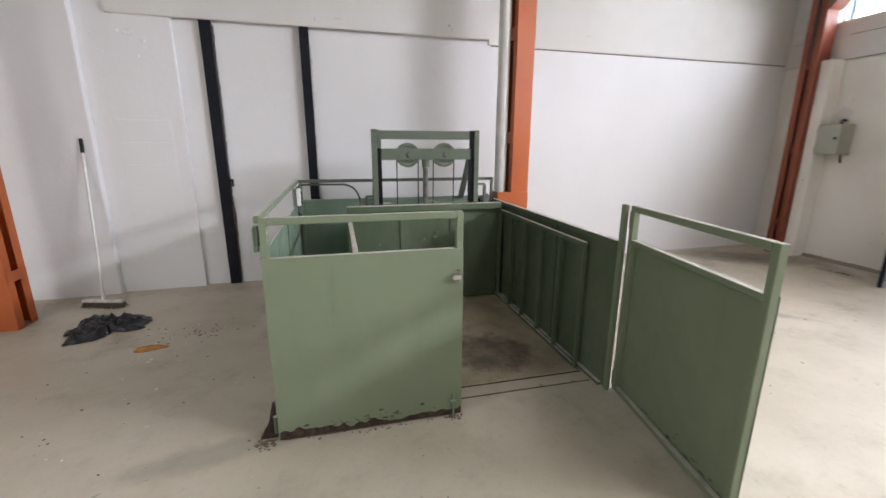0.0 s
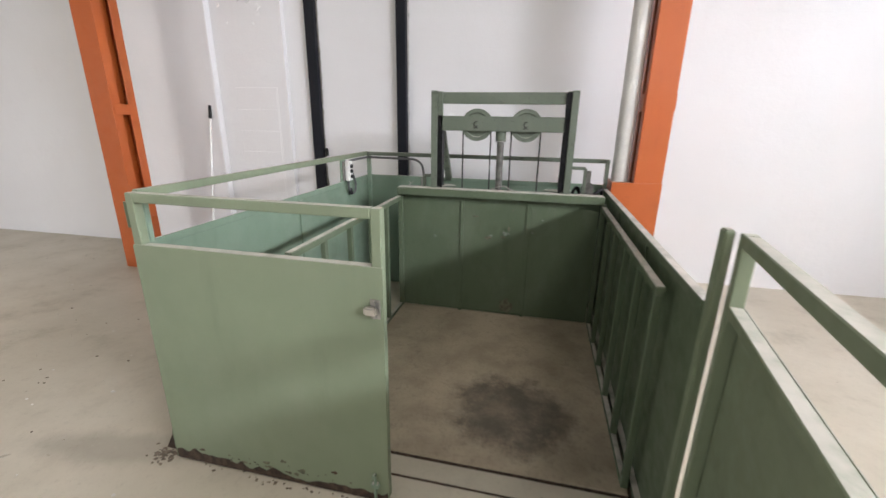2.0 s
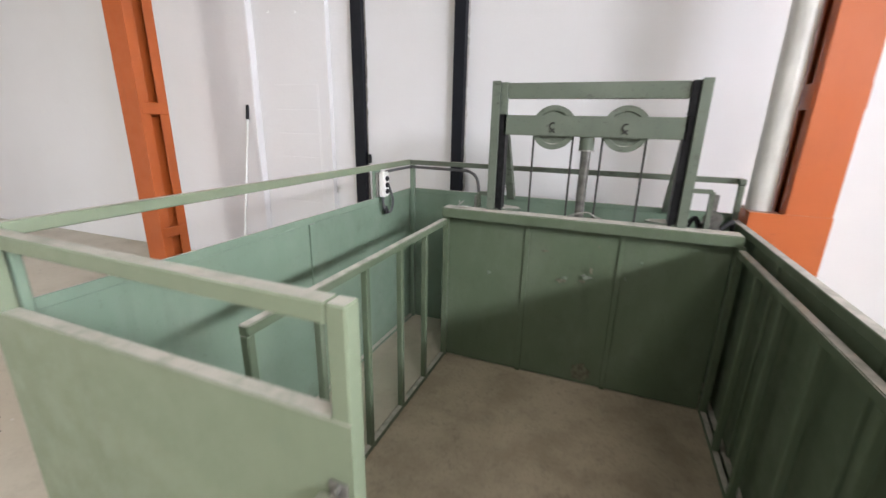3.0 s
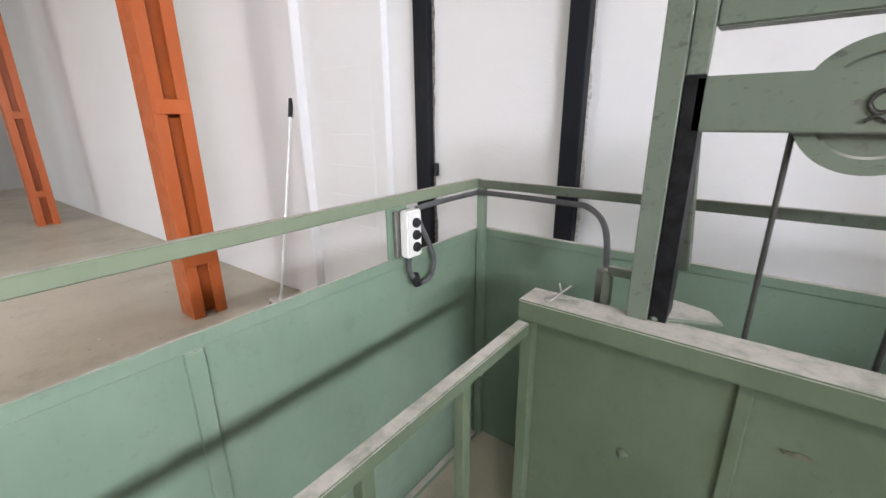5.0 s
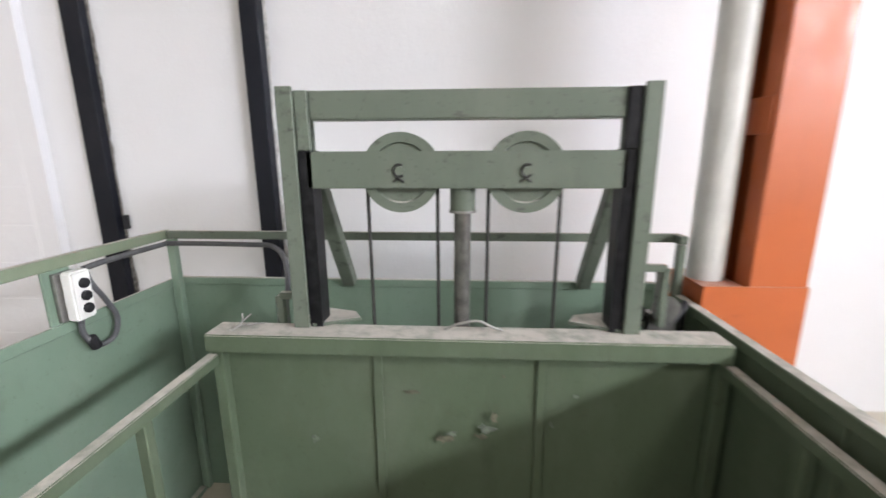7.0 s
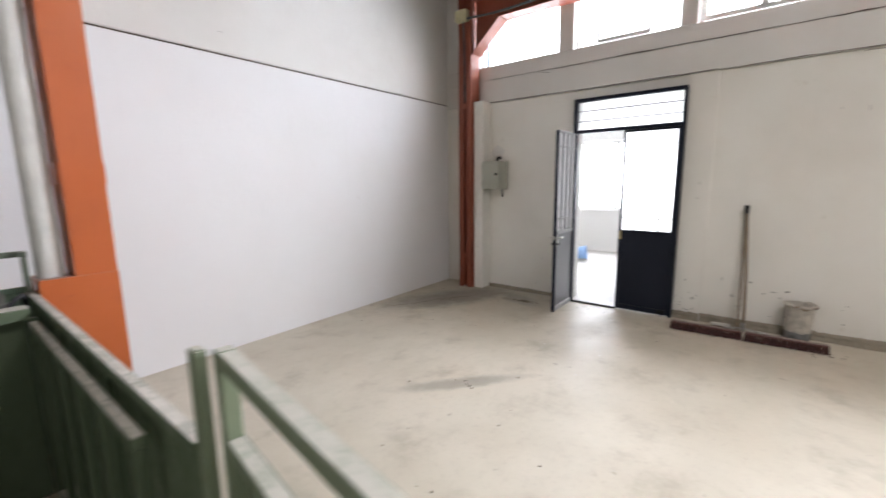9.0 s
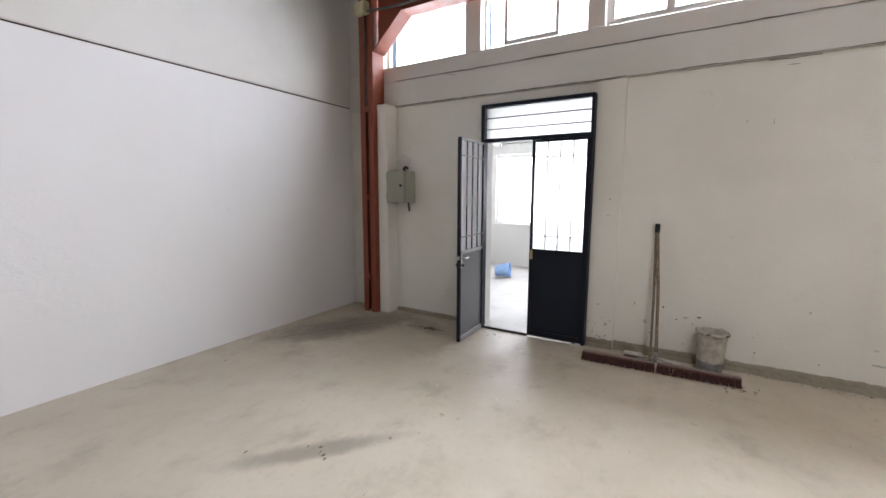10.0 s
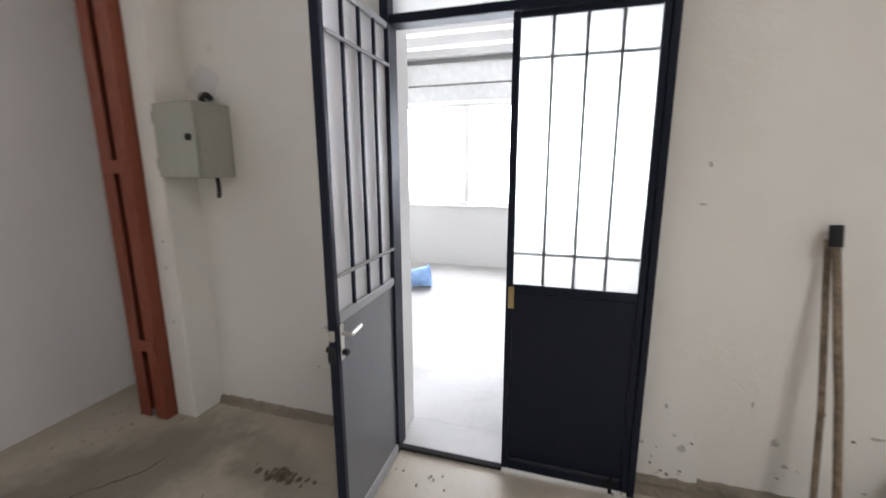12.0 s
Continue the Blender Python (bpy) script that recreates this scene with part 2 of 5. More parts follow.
# unseen roof, coloured dark so that it bounces little light
ROOF_DARK = plain("dark_ceiling_sheet", (0.15, 0.145, 0.135), 0.6, 0, 0.1, 2)
GREEN = paint("green_enamel", (0.170, 0.236, 0.175), (0.10, 0.115, 0.085), 0.4, 0.95)
GREEN_CLEAN = paint("green_gate_enamel", (0.188, 0.226, 0.150), (0.17, 0.22, 0.16), 0.4, 0.75, scratch=0.25)
# the lift's green enamel again, darkened in colour for the shade inside
GREEN_SHADED = paint("shaded_green_enamel", (0.098, 0.128, 0.080), (0.045, 0.048, 0.032), 0.42, 0.95, scratch=0.35, grime=0.25)
MAST = paint("olive_mast_enamel", (0.124, 0.147, 0.112), (0.034, 0.037, 0.030), 0.42, 0.9, scratch=0.6, grime=0.85)
ORANGE = paint("orange_enamel", (0.42, 0.094, 0.018), (0.30, 0.065, 0.018), 0.38, 0.4, scratch=0.4)
# corner column and rafter: orange paint with their shade put into the colour
ORANGE_SHADED = paint("shaded_orange_enamel", (0.215, 0.050, 0.022), (0.12, 0.030, 0.016), 0.5, 0.3)
BLACK = paint("black_enamel", (0.009, 0.010, 0.015), (0.04, 0.04, 0.04), 0.5, 0.5, scratch=0.0, relief=0.0, grime=0.0)
NAVY = paint("dark_door_enamel", (0.010, 0.013, 0.024), (0.03, 0.03, 0.035), 0.42, 0.15, scratch=0.0, relief=0.0, grime=0.0)
# open leaf's sheet and rails, paled in colour for light raking through the doorway
DOOR_SHEET_LIT = paint("lit_door_sheet", (0.13, 0.13, 0.145), (0.14, 0.14, 0.15), 0.33, 0.3, scratch=0.0, relief=0.0, grime=0.0)
DOOR_RAIL_LIT = paint("lit_door_rail_enamel", (0.30, 0.30, 0.31), (0.16, 0.16, 0.17), 0.38, 0.5, scratch=0.2, grime=0.2)
STEEL = plain("worn_steel", (0.33, 0.32, 0.30), 0.42, 0.8)
ROD = plain("oily_rod_steel", (0.17, 0.165, 0.15), 0.4, 0.6, 0.3, 20)
CHROME = plain("satin_chrome", (0.62, 0.60, 0.57), 0.28, 0.95, 0.1)
GREASE_AND_SHADE = plain("black_grease_and_shade", (0.012, 0.012, 0.013), 0.45, 0, 0.4, 30)
ROPE = plain("greased_wire_rope", (0.05, 0.05, 0.045), 0.55, 0.5)
RUBBER = plain("black_rubber", (0.022, 0.022, 0.024), 0.6)
CONDUIT_PALE = plain("dull_grey_wire", (0.33, 0.32, 0.29), 0.6)
CONDUIT = plain("grey_conduit", (0.10, 0.10, 0.105), 0.45)
PIPE = plain("grey_white_plastic_pipe", (0.70, 0.69, 0.66), 0.4, 0, 0.08, 5)
WHITE_BOX = plain("white_plastic", (0.80, 0.79, 0.76), 0.4, 0, 0.06)
BOX_GREY = paint("grey_green_box_enamel", (0.36, 0.36, 0.30), (0.22, 0.21, 0.17), 0.45, 0.5, scratch=0.2)
BRASS = plain("old_brass", (0.42, 0.33, 0.16), 0.4, 0.8)
RUST_PATCH = plain("brown_rust", (0.135, 0.130, 0.088), 0.85, 0, 0.35, 40)
RUST_AND_SHADE = plain("rusty_grime_and_shade", (0.055, 0.035, 0.024), 0.9, 0, 0.5, 30)
JOINT = plain("crumbled_joint", (0.20, 0.185, 0.165), 0.95, 0, 0.5, 50)
SCRAPED = plain("scraped_green_enamel", (0.15, 0.172, 0.135), 0.5, 0, 0.35, 60)
SCUFF = plain("grey_scuffs", (0.56, 0.54, 0.51), 0.9, 0, 0.3, 60)
WOOD = plain("grey_wooden_handle", (0.24, 0.18, 0.125), 0.65, 0, 0.35, 25)
MAROON = plain("maroon_bristle", (0.060, 0.019, 0.016), 0.8, 0, 0.45, 40)
SQUEE = paint("maroon_block_paint", (0.105, 0.040, 0.036), (0.2, 0.16, 0.14), 0.6, 0.35)
ALU = plain("white_aluminium", (0.72, 0.72, 0.70), 0.35, 0.2, 0.05)
SACK = plain("dusty_bucket_plastic", (0.50, 0.46, 0.40), 0.7, 0, 0.2, 18)
BUCKET_DARK = plain("grey_bucket_plastic", (0.20, 0.20, 0.20), 0.55, 0, 0.3, 16)
GRIMY = plain("grimy_black_steel", (0.012, 0.011, 0.010), 0.95, 0, 0.3)
BLUE = plain("blue_plastic", (0.30, 0.48, 0.80), 0.4, 0, 0.12)
BAG = plain("black_plastic_bag", (0.022, 0.023, 0.028), 0.35, 0, 0.4, 20)
LEAF = plain("dry_orange_leaf", (0.46, 0.22, 0.06), 0.7, 0, 0.3, 40)
CHIP = plain("plaster_chips", (0.66, 0.64, 0.60), 0.8, 0, 0.2, 30)
CRUMB = plain("dark_crumbs", (0.15, 0.12, 0.09), 0.9, 0, 0.4, 30)
BRISTLE = plain("broom_bristles", (0.13, 0.10, 0.08), 0.9, 0, 0.4, 60)
YELLOWED = plain("yellowed_plastic", (0.62, 0.57, 0.36), 0.5, 0, 0.1)


def platform_concrete():
    """Floor of the lift: dusty plate with one dark oily patch and a rusty spot."""
    m, t, b = nodes_of("platform_plate", 0.6)
    p = place_coords(t)
    mid, fine = noise_of(t, p, 4, 7, 0.65), noise_of(t, p, 50, 3)
    c = mix(t, ramp(t, mid, 0.35, 0.7), (0.47, 0.395, 0.295), (0.35, 0.287, 0.208))
    d = t.nodes.new("ShaderNodeVectorMath")
    d.operation = "DISTANCE"
    wob = t.nodes.new("ShaderNodeMapping")
    wob.inputs["Location"].default_value, wob.inputs["Scale"].default_value = (-1.10 / 1.0, -2.66 * 1.05, 0), (1.0, 1.05, 1.0)
    t.links.new(p, wob.inputs[0])
    t.links.new(wob.outputs[0], d.inputs[0])
    d.inputs[1].default_value = (0, 0, 0)
    edge = math_of(t, "ADD", d.outputs["Value"], math_of(t, "MULTIPLY", math_of(t, "SUBTRACT", noise_of(t, p, 7, 6, 0.7), 0.5), 0.45))
    c = mix(t, ramp(t, fine, 0.5, 0.7, 0, 0.3), c, (0.25, 0.21, 0.16))
    c = mix(t, ramp(t, noise_of(t, p, 13, 6, 0.7), 0.55, 0.68, 0, 0.45), c, (0.24, 0.20, 0.155))
    patch = math_of(t, "MULTIPLY", ramp(t, edge, 0.38, 0.22), ramp(t, noise_of(t, p, 5, 6, 0.7), 0.3, 0.65, 0.45, 0.95))
    c = mix(t, patch, c, (0.125, 0.105, 0.084))
    t.links.new(c, b.inputs["Base Color"])
    bump_of(t, b, math_of(t, "ADD", mid, math_of(t, "MULTIPLY", fine, 0.3)), 0.15, 0.005)
    return m


PLATE = platform_concrete()
# old enamel, grease and rubber shine less than new paint
for dull, shine in ((BLACK, 0.15), (NAVY, 0.2), (GREASE_AND_SHADE, 0.15), (RUBBER, 0.25), (MAST, 0.25), (GREEN, 0.35), (GREEN_SHADED, 0.2), (GREEN_CLEAN, 0.35), (FLOOR, 0.4)):
    dull.node_tree.nodes["Principled BSDF"].inputs["Specular IOR Level"].default_value = shine


def glass(name, rough, tint=(0.95, 0.97, 0.96)):
    m, t, b = nodes_of(name, rough)
    b.inputs["Base Color"].default_value = (*tint, 1)
    b.inputs["Transmission Weight"].default_value = 1.0
    b.inputs["IOR"].default_value = 1.45
    return m


GLASS = glass("clear_glass", 0.02)
RIBBED = glass("ribbed_frosted_glass", 0.45, (0.84, 0.85, 0.82))
CLOUDY = glass("cloudy_glass", 0.55, (0.80, 0.80, 0.81))
CLOUDY.node_tree.nodes["Principled BSDF"].inputs["Transmission Weight"].default_value = 0.55

# ---- setting: floor, walls, ceiling ----
X0, X1, Y0, Y1, H = -13.0, 6.62, -3.0, 5.6, 4.25
PX0, PX1, PY0, PY1 = 0.065, 1.640, 2.115, 3.865


def build_floor():
    """One concrete slab through both rooms, with the lift's pit let into it."""
    bm = bmesh.new()
    xs, ys = [X0 - 0.3, PX0, PX1, 11.2], [Y0 - 0.3, PY0, PY1, Y1 + 0.3]
    g = [[bm.verts.new((x, y, 0)) for y in ys] for x in xs]
    for i in range(3):
        for j in range(3):
            if (i, j) != (1, 1):
                bm.faces.new((g[i][j], g[i + 1][j], g[i + 1][j + 1], g[i][j + 1]))
    low = [bm.verts.new((x, y, -0.2)) for x, y in ((PX0, PY0), (PX1, PY0), (PX1, PY1), (PX0, PY1))]
    top = [g[1][1], g[2][1], g[2][2], g[1][2]]
    for i in range(4):
        bm.faces.new((top[i], top[(i + 1) % 4], low[(i + 1) % 4], low[i]))
    bm.faces.new(low)
    out = [bm.verts.new((x, y, -0.3)) for x, y in ((xs[0], ys[0]), (xs[3], ys[0]), (xs[3], ys[3]), (xs[0], ys[3]))]
    bm.faces.new(out)
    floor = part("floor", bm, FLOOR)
    tagged(floor, "dusty beige concrete floor, worn smooth", "floor", kind="structure")


def wall_y(x):
    """Face of the back wall, which is not quite square to the lift."""
    return 4.925 + 0.022 * x


def slab(xa, xb, proud, z0, z1, back=0.35, bm=None):
    return prism([(xa, wall_y(xa) - proud), (xb, wall_y(xb) - proud), (xb, wall_y(xb) + back), (xa, wall_y(xa) + back)], 2, z0, z1, bm)


def build_back_wall():
    wall = thing("wall_north", (0, 5.2, 0), "white plastered wall with stepped piers and stains", "wall", kind="structure")
    part("wall_panel", slab(X0, -2.29, 0.075, 0, H), WALL, wall, bevel=0.006, seg=2)
    part("wall_panel", slab(-2.29, -1.49, 0.0, 0, H), WALL, wall)
    part("wall_panel", slab(-1.49, 6.9, -0.055, 0, H, 0.3), WALL, wall)
    part("upper_panel", slab(-2.03, 1.85, 0.035, 2.765, H - 0.01, 0.02), WALL_BARE, wall, bevel=0.008, seg=2)
    part("upper_panel", slab(1.856, 6.60, -0.035, 2.722, H - 0.01, 0.06), WALL_BARE, wall, bevel=0.006, seg=2)
    part("joint", slab(1.9, 6.60, -0.050, 2.711, 2.7215, 0.06), RUST_AND_SHADE, wall)
    # blocked-up opening with faint courses
    patch = part("block_patch", slab(-2.10, -1.60, 0.0025, 0.02, 1.80, 0.0), WALL, wall, bevel=0.003)
    for k in range(8):
        part("block", slab(-2.085, -1.615, 0.0038, 0.05 + 0.22 * k, 0.256 + 0.22 * k, 0.0), WALL, patch, bevel=0.003)


def build_east_wall():
    """Wall with the double door and the band of high windows."""
    wall = thing("wall_east", (6.7, 0, 0), "white plastered wall below a band of high windows", "wall", kind="structure")
    xi, xo = X1, 6.80
    part("wall_panel", box(xi, 3.085, 0, xo, 5.5, 2.66), WALL_EAST, wall)
    part("door_pier", box(xi - 0.035, 1.60, 0, xo, 1.865, 2.66), WALL_EAST, wall, bevel=0.006, seg=2)
    part("wall_panel", box(xi, 1.865, 2.545, xo, 3.085, 2.66), WALL_EAST, wall)
    part("wall_panel", box(xi, Y0, 0, xo, 1.60, 2.66), WALL_EAST, wall)
    part("pilaster", box(6.405, 4.347, 0, xi + 0.01, 4.495, 2.675), WALL_EAST, wall, bevel=0.006, seg=2)
    part("beam", box(xi - 0.04, Y0, 2.665, xo, 5.5, 2.968), WALL_BARE, wall, bevel=0.007, seg=2)
    part("sill_wall", box(xi - 0.025, Y0, 2.974, xo, 5.5, 3.155), WALL_BARE, wall, bevel=0.005)
    for a, b in ((4.545, 5.5), (3.15, 3.345), (1.835, 1.99), (0.555, 0.71)):
        part("window_pier", box(xi - 0.03, a, 3.157, xo, b, H), WALL_BARE, wall, bevel=0.006, seg=2)
    part("lintel", box(xi, Y0, 4.0, xo, 4.545, H), WALL_BARE, wall)
    part("window_pier", box(xi - 0.03, Y0, 3.157, xo, -2.6, 4.0), WALL_BARE, wall)


def ragged_joint(wall, x, y0, y1, z, lean, width, seed):
    """A dark crumbling joint along the east wall, wandering and changing in width."""
    bm = bmesh.new()
    n = int(abs(y1 - y0) / 0.035)
    last = None
    for k in range(n + 1):
        y = y0 + (y1 - y0) * k / n
        zz = z + lean * k / n + 0.010 * noise.noise((y * 1.7, seed, 0)) + 0.005 * noise.noise((y * 9, seed, 4))
        w = width * max(0.12, 0.55 + 1.1 * noise.noise((y * 2.3, seed, 8)) + 0.6 * noise.noise((y * 13, seed, 2)))
        ring = [bm.verts.new((xx, y, q)) for xx, q in ((x + 0.002, zz - w / 2), (x - 0.003, zz - w / 2), (x - 0.003, zz + w / 2), (x + 0.002, zz + w / 2))]
        if last:
            for i in range(4):
                bm.faces.new((last[i], last[(i + 1) % 4], ring[(i + 1) % 4], ring[i]))
        else:
            bm.faces.new(ring)
        last = ring
    bm.faces.new(last[::-1])
    part("joint", bm, JOINT, wall)


def build_wall_marks():
    """Nail holes, scuffs and peeling flakes that break up the plaster."""
    rnd = random.Random(11)

    def scuff(wall, name, y, z, ry, rz, x, material):
        bm = bmesh.new()
        n = 9
        pts = [(y + ry * rnd.uniform(0.5, 1.1) * math.cos(2 * math.pi * k / n), z + rz * rnd.uniform(0.5, 1.1) * math.sin(2 * math.pi * k / n)) for k in range(n)]
        prism(pts, 0, x - 0.0022, x + 0.001, bm)
        part(name, bm, material, wall)
    east = bpy.data.objects["wall_east"]
    # first two: ragged crack plus the beam overhang's shadow line, painted as one
    ragged_joint(east, X1 - 0.041, 4.33, 1.62, 2.668, 0.0, 0.016, 1)
    ragged_joint(east, X1 - 0.041, 1.58, -1.2, 2.667, 0.0, 0.012, 2)
    ragged_joint(east, X1 - 0.041, 0.55, 0.22, 2.640, 0.0, 0.012, 7)
    ragged_joint(east, X1 - 0.041, 4.33, -2.0, 2.972, 0.0, 0.010, 3)
    ragged_joint(east, X1 - 0.041, 3.62, 3.46, 2.962, -0.030, 0.008, 5)
    for y, z, ry, rz in ((0.65, 2.18, 0.010, 0.012), (0.47, 2.17, 0.006, 0.035), (-0.35, 0.24, 0.05, 0.012), (-0.9, 0.3, 0.03, 0.01), (0.98, 0.42, 0.035, 0.010), (0.92, 0.37, 0.015, 0.012),
                         (0.38, 2.60, 0.055, 0.006), (1.32, 0.33, 0.02, 0.03), (1.42, 0.5, 0.008, 0.02), (0.1, 0.6, 0.012, 0.01), (3.5, 0.5, 0.008, 0.01), (3.35, 1.2, 0.006, 0.006)):
        scuff(east, "scuff", y, z, ry, rz, X1, SCUFF)
    for y, z, ry, rz in ((1.70, 1.52, 0.011, 0.016), (1.71, 1.36, 0.02, 0.006), (1.76, 0.45, 0.008, 0.02), (1.68, 0.25, 0.02, 0.02)):
        scuff(east, "scuff", y, z, ry, rz, X1 - 0.035, SCUFF)
    for k in range(34):
        y = rnd.choice((rnd.uniform(-0.9, 1.55), rnd.uniform(0.3, 1.5), rnd.uniform(3.15, 3.6)))
        r = rnd.uniform(0.003, 0.012)
        scuff(east, "dirt_mark", y, 0.10 + abs(rnd.gauss(0, 0.16)), r * rnd.uniform(0.6, 2.2), r, X1, JOINT if k % 2 else SCUFF)
    for k in range(14):
        r = rnd.uniform(0.003, 0.010)
        scuff(east, "dirt_mark", rnd.uniform(1.62, 1.85), 0.10 + abs(rnd.gauss(0, 0.14)), r * rnd.uniform(0.6, 2.0), r, X1 - 0.035, JOINT if k % 2 else SCUFF)
    for z in (0.62, 0.95, 1.1):
        scuff(east, "scuff", 4.42, z, 0.012, 0.012, 6.405, SCUFF)
    scuff(east, "plaster_patch", 4.22, 1.96, 0.14, 0.11, X1, WALL_BARE)
    north = bpy.data.objects["wall_north"]
    for x, z, r in ((-2.18, 2.58, 0.03), (-1.86, 2.60, 0.05), (-1.74, 2.55, 0.035), (-1.73, 2.48, 0.02), (-2.1, 2.42, 0.012), (-1.80, 2.40, 0.012), (-1.95, 2.62, 0.02)):
        bm = bmesh.new()
        y = wall_y(x)
        n = 8
        pts = [(x + r * rnd.uniform(0.4, 1.2) * math.cos(2 * math.pi * k / n), z + r * rnd.uniform(0.3, 1.0) * math.sin(2 * math.pi * k / n)) for k in range(n)]
        top = [bm.verts.new((p, y - rnd.uniform(0.004, 0.016), q)) for p, q in pts]
        low = [bm.verts.new((p, y + 0.002, q)) for p, q in pts]
        bm.faces.new(top)
        for k in range(n):
            bm.faces.new((low[k], low[(k + 1) % n], top[(k + 1) % n], top[k]))
        part("plaster_flake", bm, WALL, north)
    for x, z, rx, rz in ((0.12, 2.86, 0.05, 0.006), (1.35, 2.88, 0.02, 0.02), (1.38, 2.84, 0.006, 0.03), (-0.12, 2.84, 0.012, 0.02), (3.2, 2.9, 0.03, 0.006)):
        bm = prism([(x - rx, z), (x, z - rz), (x + rx, z), (x, z + rz)], 1, wall_y(x) - (0.0375 if x < 1.8 else -0.0325), wall_y(x) - (0.034 if x < 1.8 else -0.036))
        part("scuff", bm, SCUFF, north)
    tape = part("tape_tab", box(-1.112, wall_y(-1.1) + 0.02, 1.11, -1.094, wall_y(-1.1) + 0.056, 1.19), RUBBER, north, "black tab beside the wall post", bevel=0.003)


def build_shell():
    s = thing("wall_south", (0, Y0, 0), "plain unseen wall, grey to cut bounced light", "wall", kind="structure")
    # gaps left for the added south lamps; no opening is known here
    for a, b in ((X0, -10.05), (-5.95, -4.65), (-2.15, 6.9)):
        part("wall_panel", box(a, Y0 - 0.3, 0, b, Y0, H), UNSEEN_WALL, s)
    for a, b in ((-10.05, -5.95), (-4.65, -2.15)):
        part("wall_panel", box(a, Y0 - 0.3, 3.6, b, Y0, H), UNSEEN_WALL, s)
    w = thing("wall_west", (X0, 0, 0), "plain unseen wall, grey to cut bounced light", "wall", kind="structure")
    part("wall_panel", box(X0 - 0.3, Y0 - 0.3, 0, X0, Y1, H), UNSEEN_WALL, w)
    bm = bmesh.new()
    last = X0 - 0.3
    for xa, xb, ya, yb in ROOF_LIGHTS:
        box(last, Y0 - 0.3, H, xa, Y1 + 0.3, H + 0.15, bm)
        box(xa, Y0 - 0.3, H, xb, ya, H + 0.15, bm)
        box(xa, yb, H, xb, Y1 + 0.3, H + 0.15, bm)
        last = xb
    box(last, Y0 - 0.3, H, 6.9, Y1 + 0.3, H + 0.15, bm)
    c = part("ceiling", bm, ROOF_DARK)
    tagged(c, "unseen roof over the hall, kept dark to cut bounced light", "ceiling", kind="structure")
    # second room behind the door
    r = thing("wall_east_room", (10.7, 0, 0), "bright white wall with a wide window", "wall", kind="structure")
    part("wall_panel", box(10.7, 0.3, 0, 10.95, 5.2, 0.93), WALL_ROOM, r)
    part("wall_panel", box(10.7, 0.3, 2.385, 10.95, 5.2, 3.1), WALL_ROOM, r)
    part("wall_panel", box(10.7, 4.76, 0.93, 10.95, 5.2, 2.385), WALL_ROOM, r)
    part("wall_panel", box(10.7, 0.3, 0.93, 10.95, 1.2, 2.385), WALL_ROOM, r)
    for z0, z1, d in ((2.40, 2.62, 0.10), (2.63, 2.90, 0.16)):
        part("shutter_box", box(10.7 - d, 0.3, z0, 10.7, 5.0, z1), ALU, r, bevel=0.01, seg=2)
    n = thing("wall_north_room", (8.7, 5.0, 0), "white room wall", "wall", kind="structure")
    part("wall_panel", box(6.80, 5.0, 0, 10.7, 5.25, 3.1), WALL_ROOM, n)
    q = thing("wall_south_room", (8.7, 0.3, 0), "white room wall", "wall", kind="structure")
    part("wall_panel", box(6.80, 0.0, 0, 10.95, 0.3, 3.1), WALL_ROOM, q)
    bm = box(6.80, 0.0, 3.10, 10.95, 5.25, 3.2)
    for x in (7.2, 7.75, 8.3, 8.85, 9.4, 9.95, 10.4):
        box(x, 0.3, 2.97, x + 0.16, 5.0, 3.10, bm)
    for k in range(24):
        box(6.9, 0.4 + 0.19 * k, 3.085, 10.6, 0.44 + 0.19 * k, 3.10, bm)
    c = part("ceiling_room", bm, WALL_ROOM)
    tagged(c, "white profiled metal ceiling of the next room", "ceiling", kind="structure")


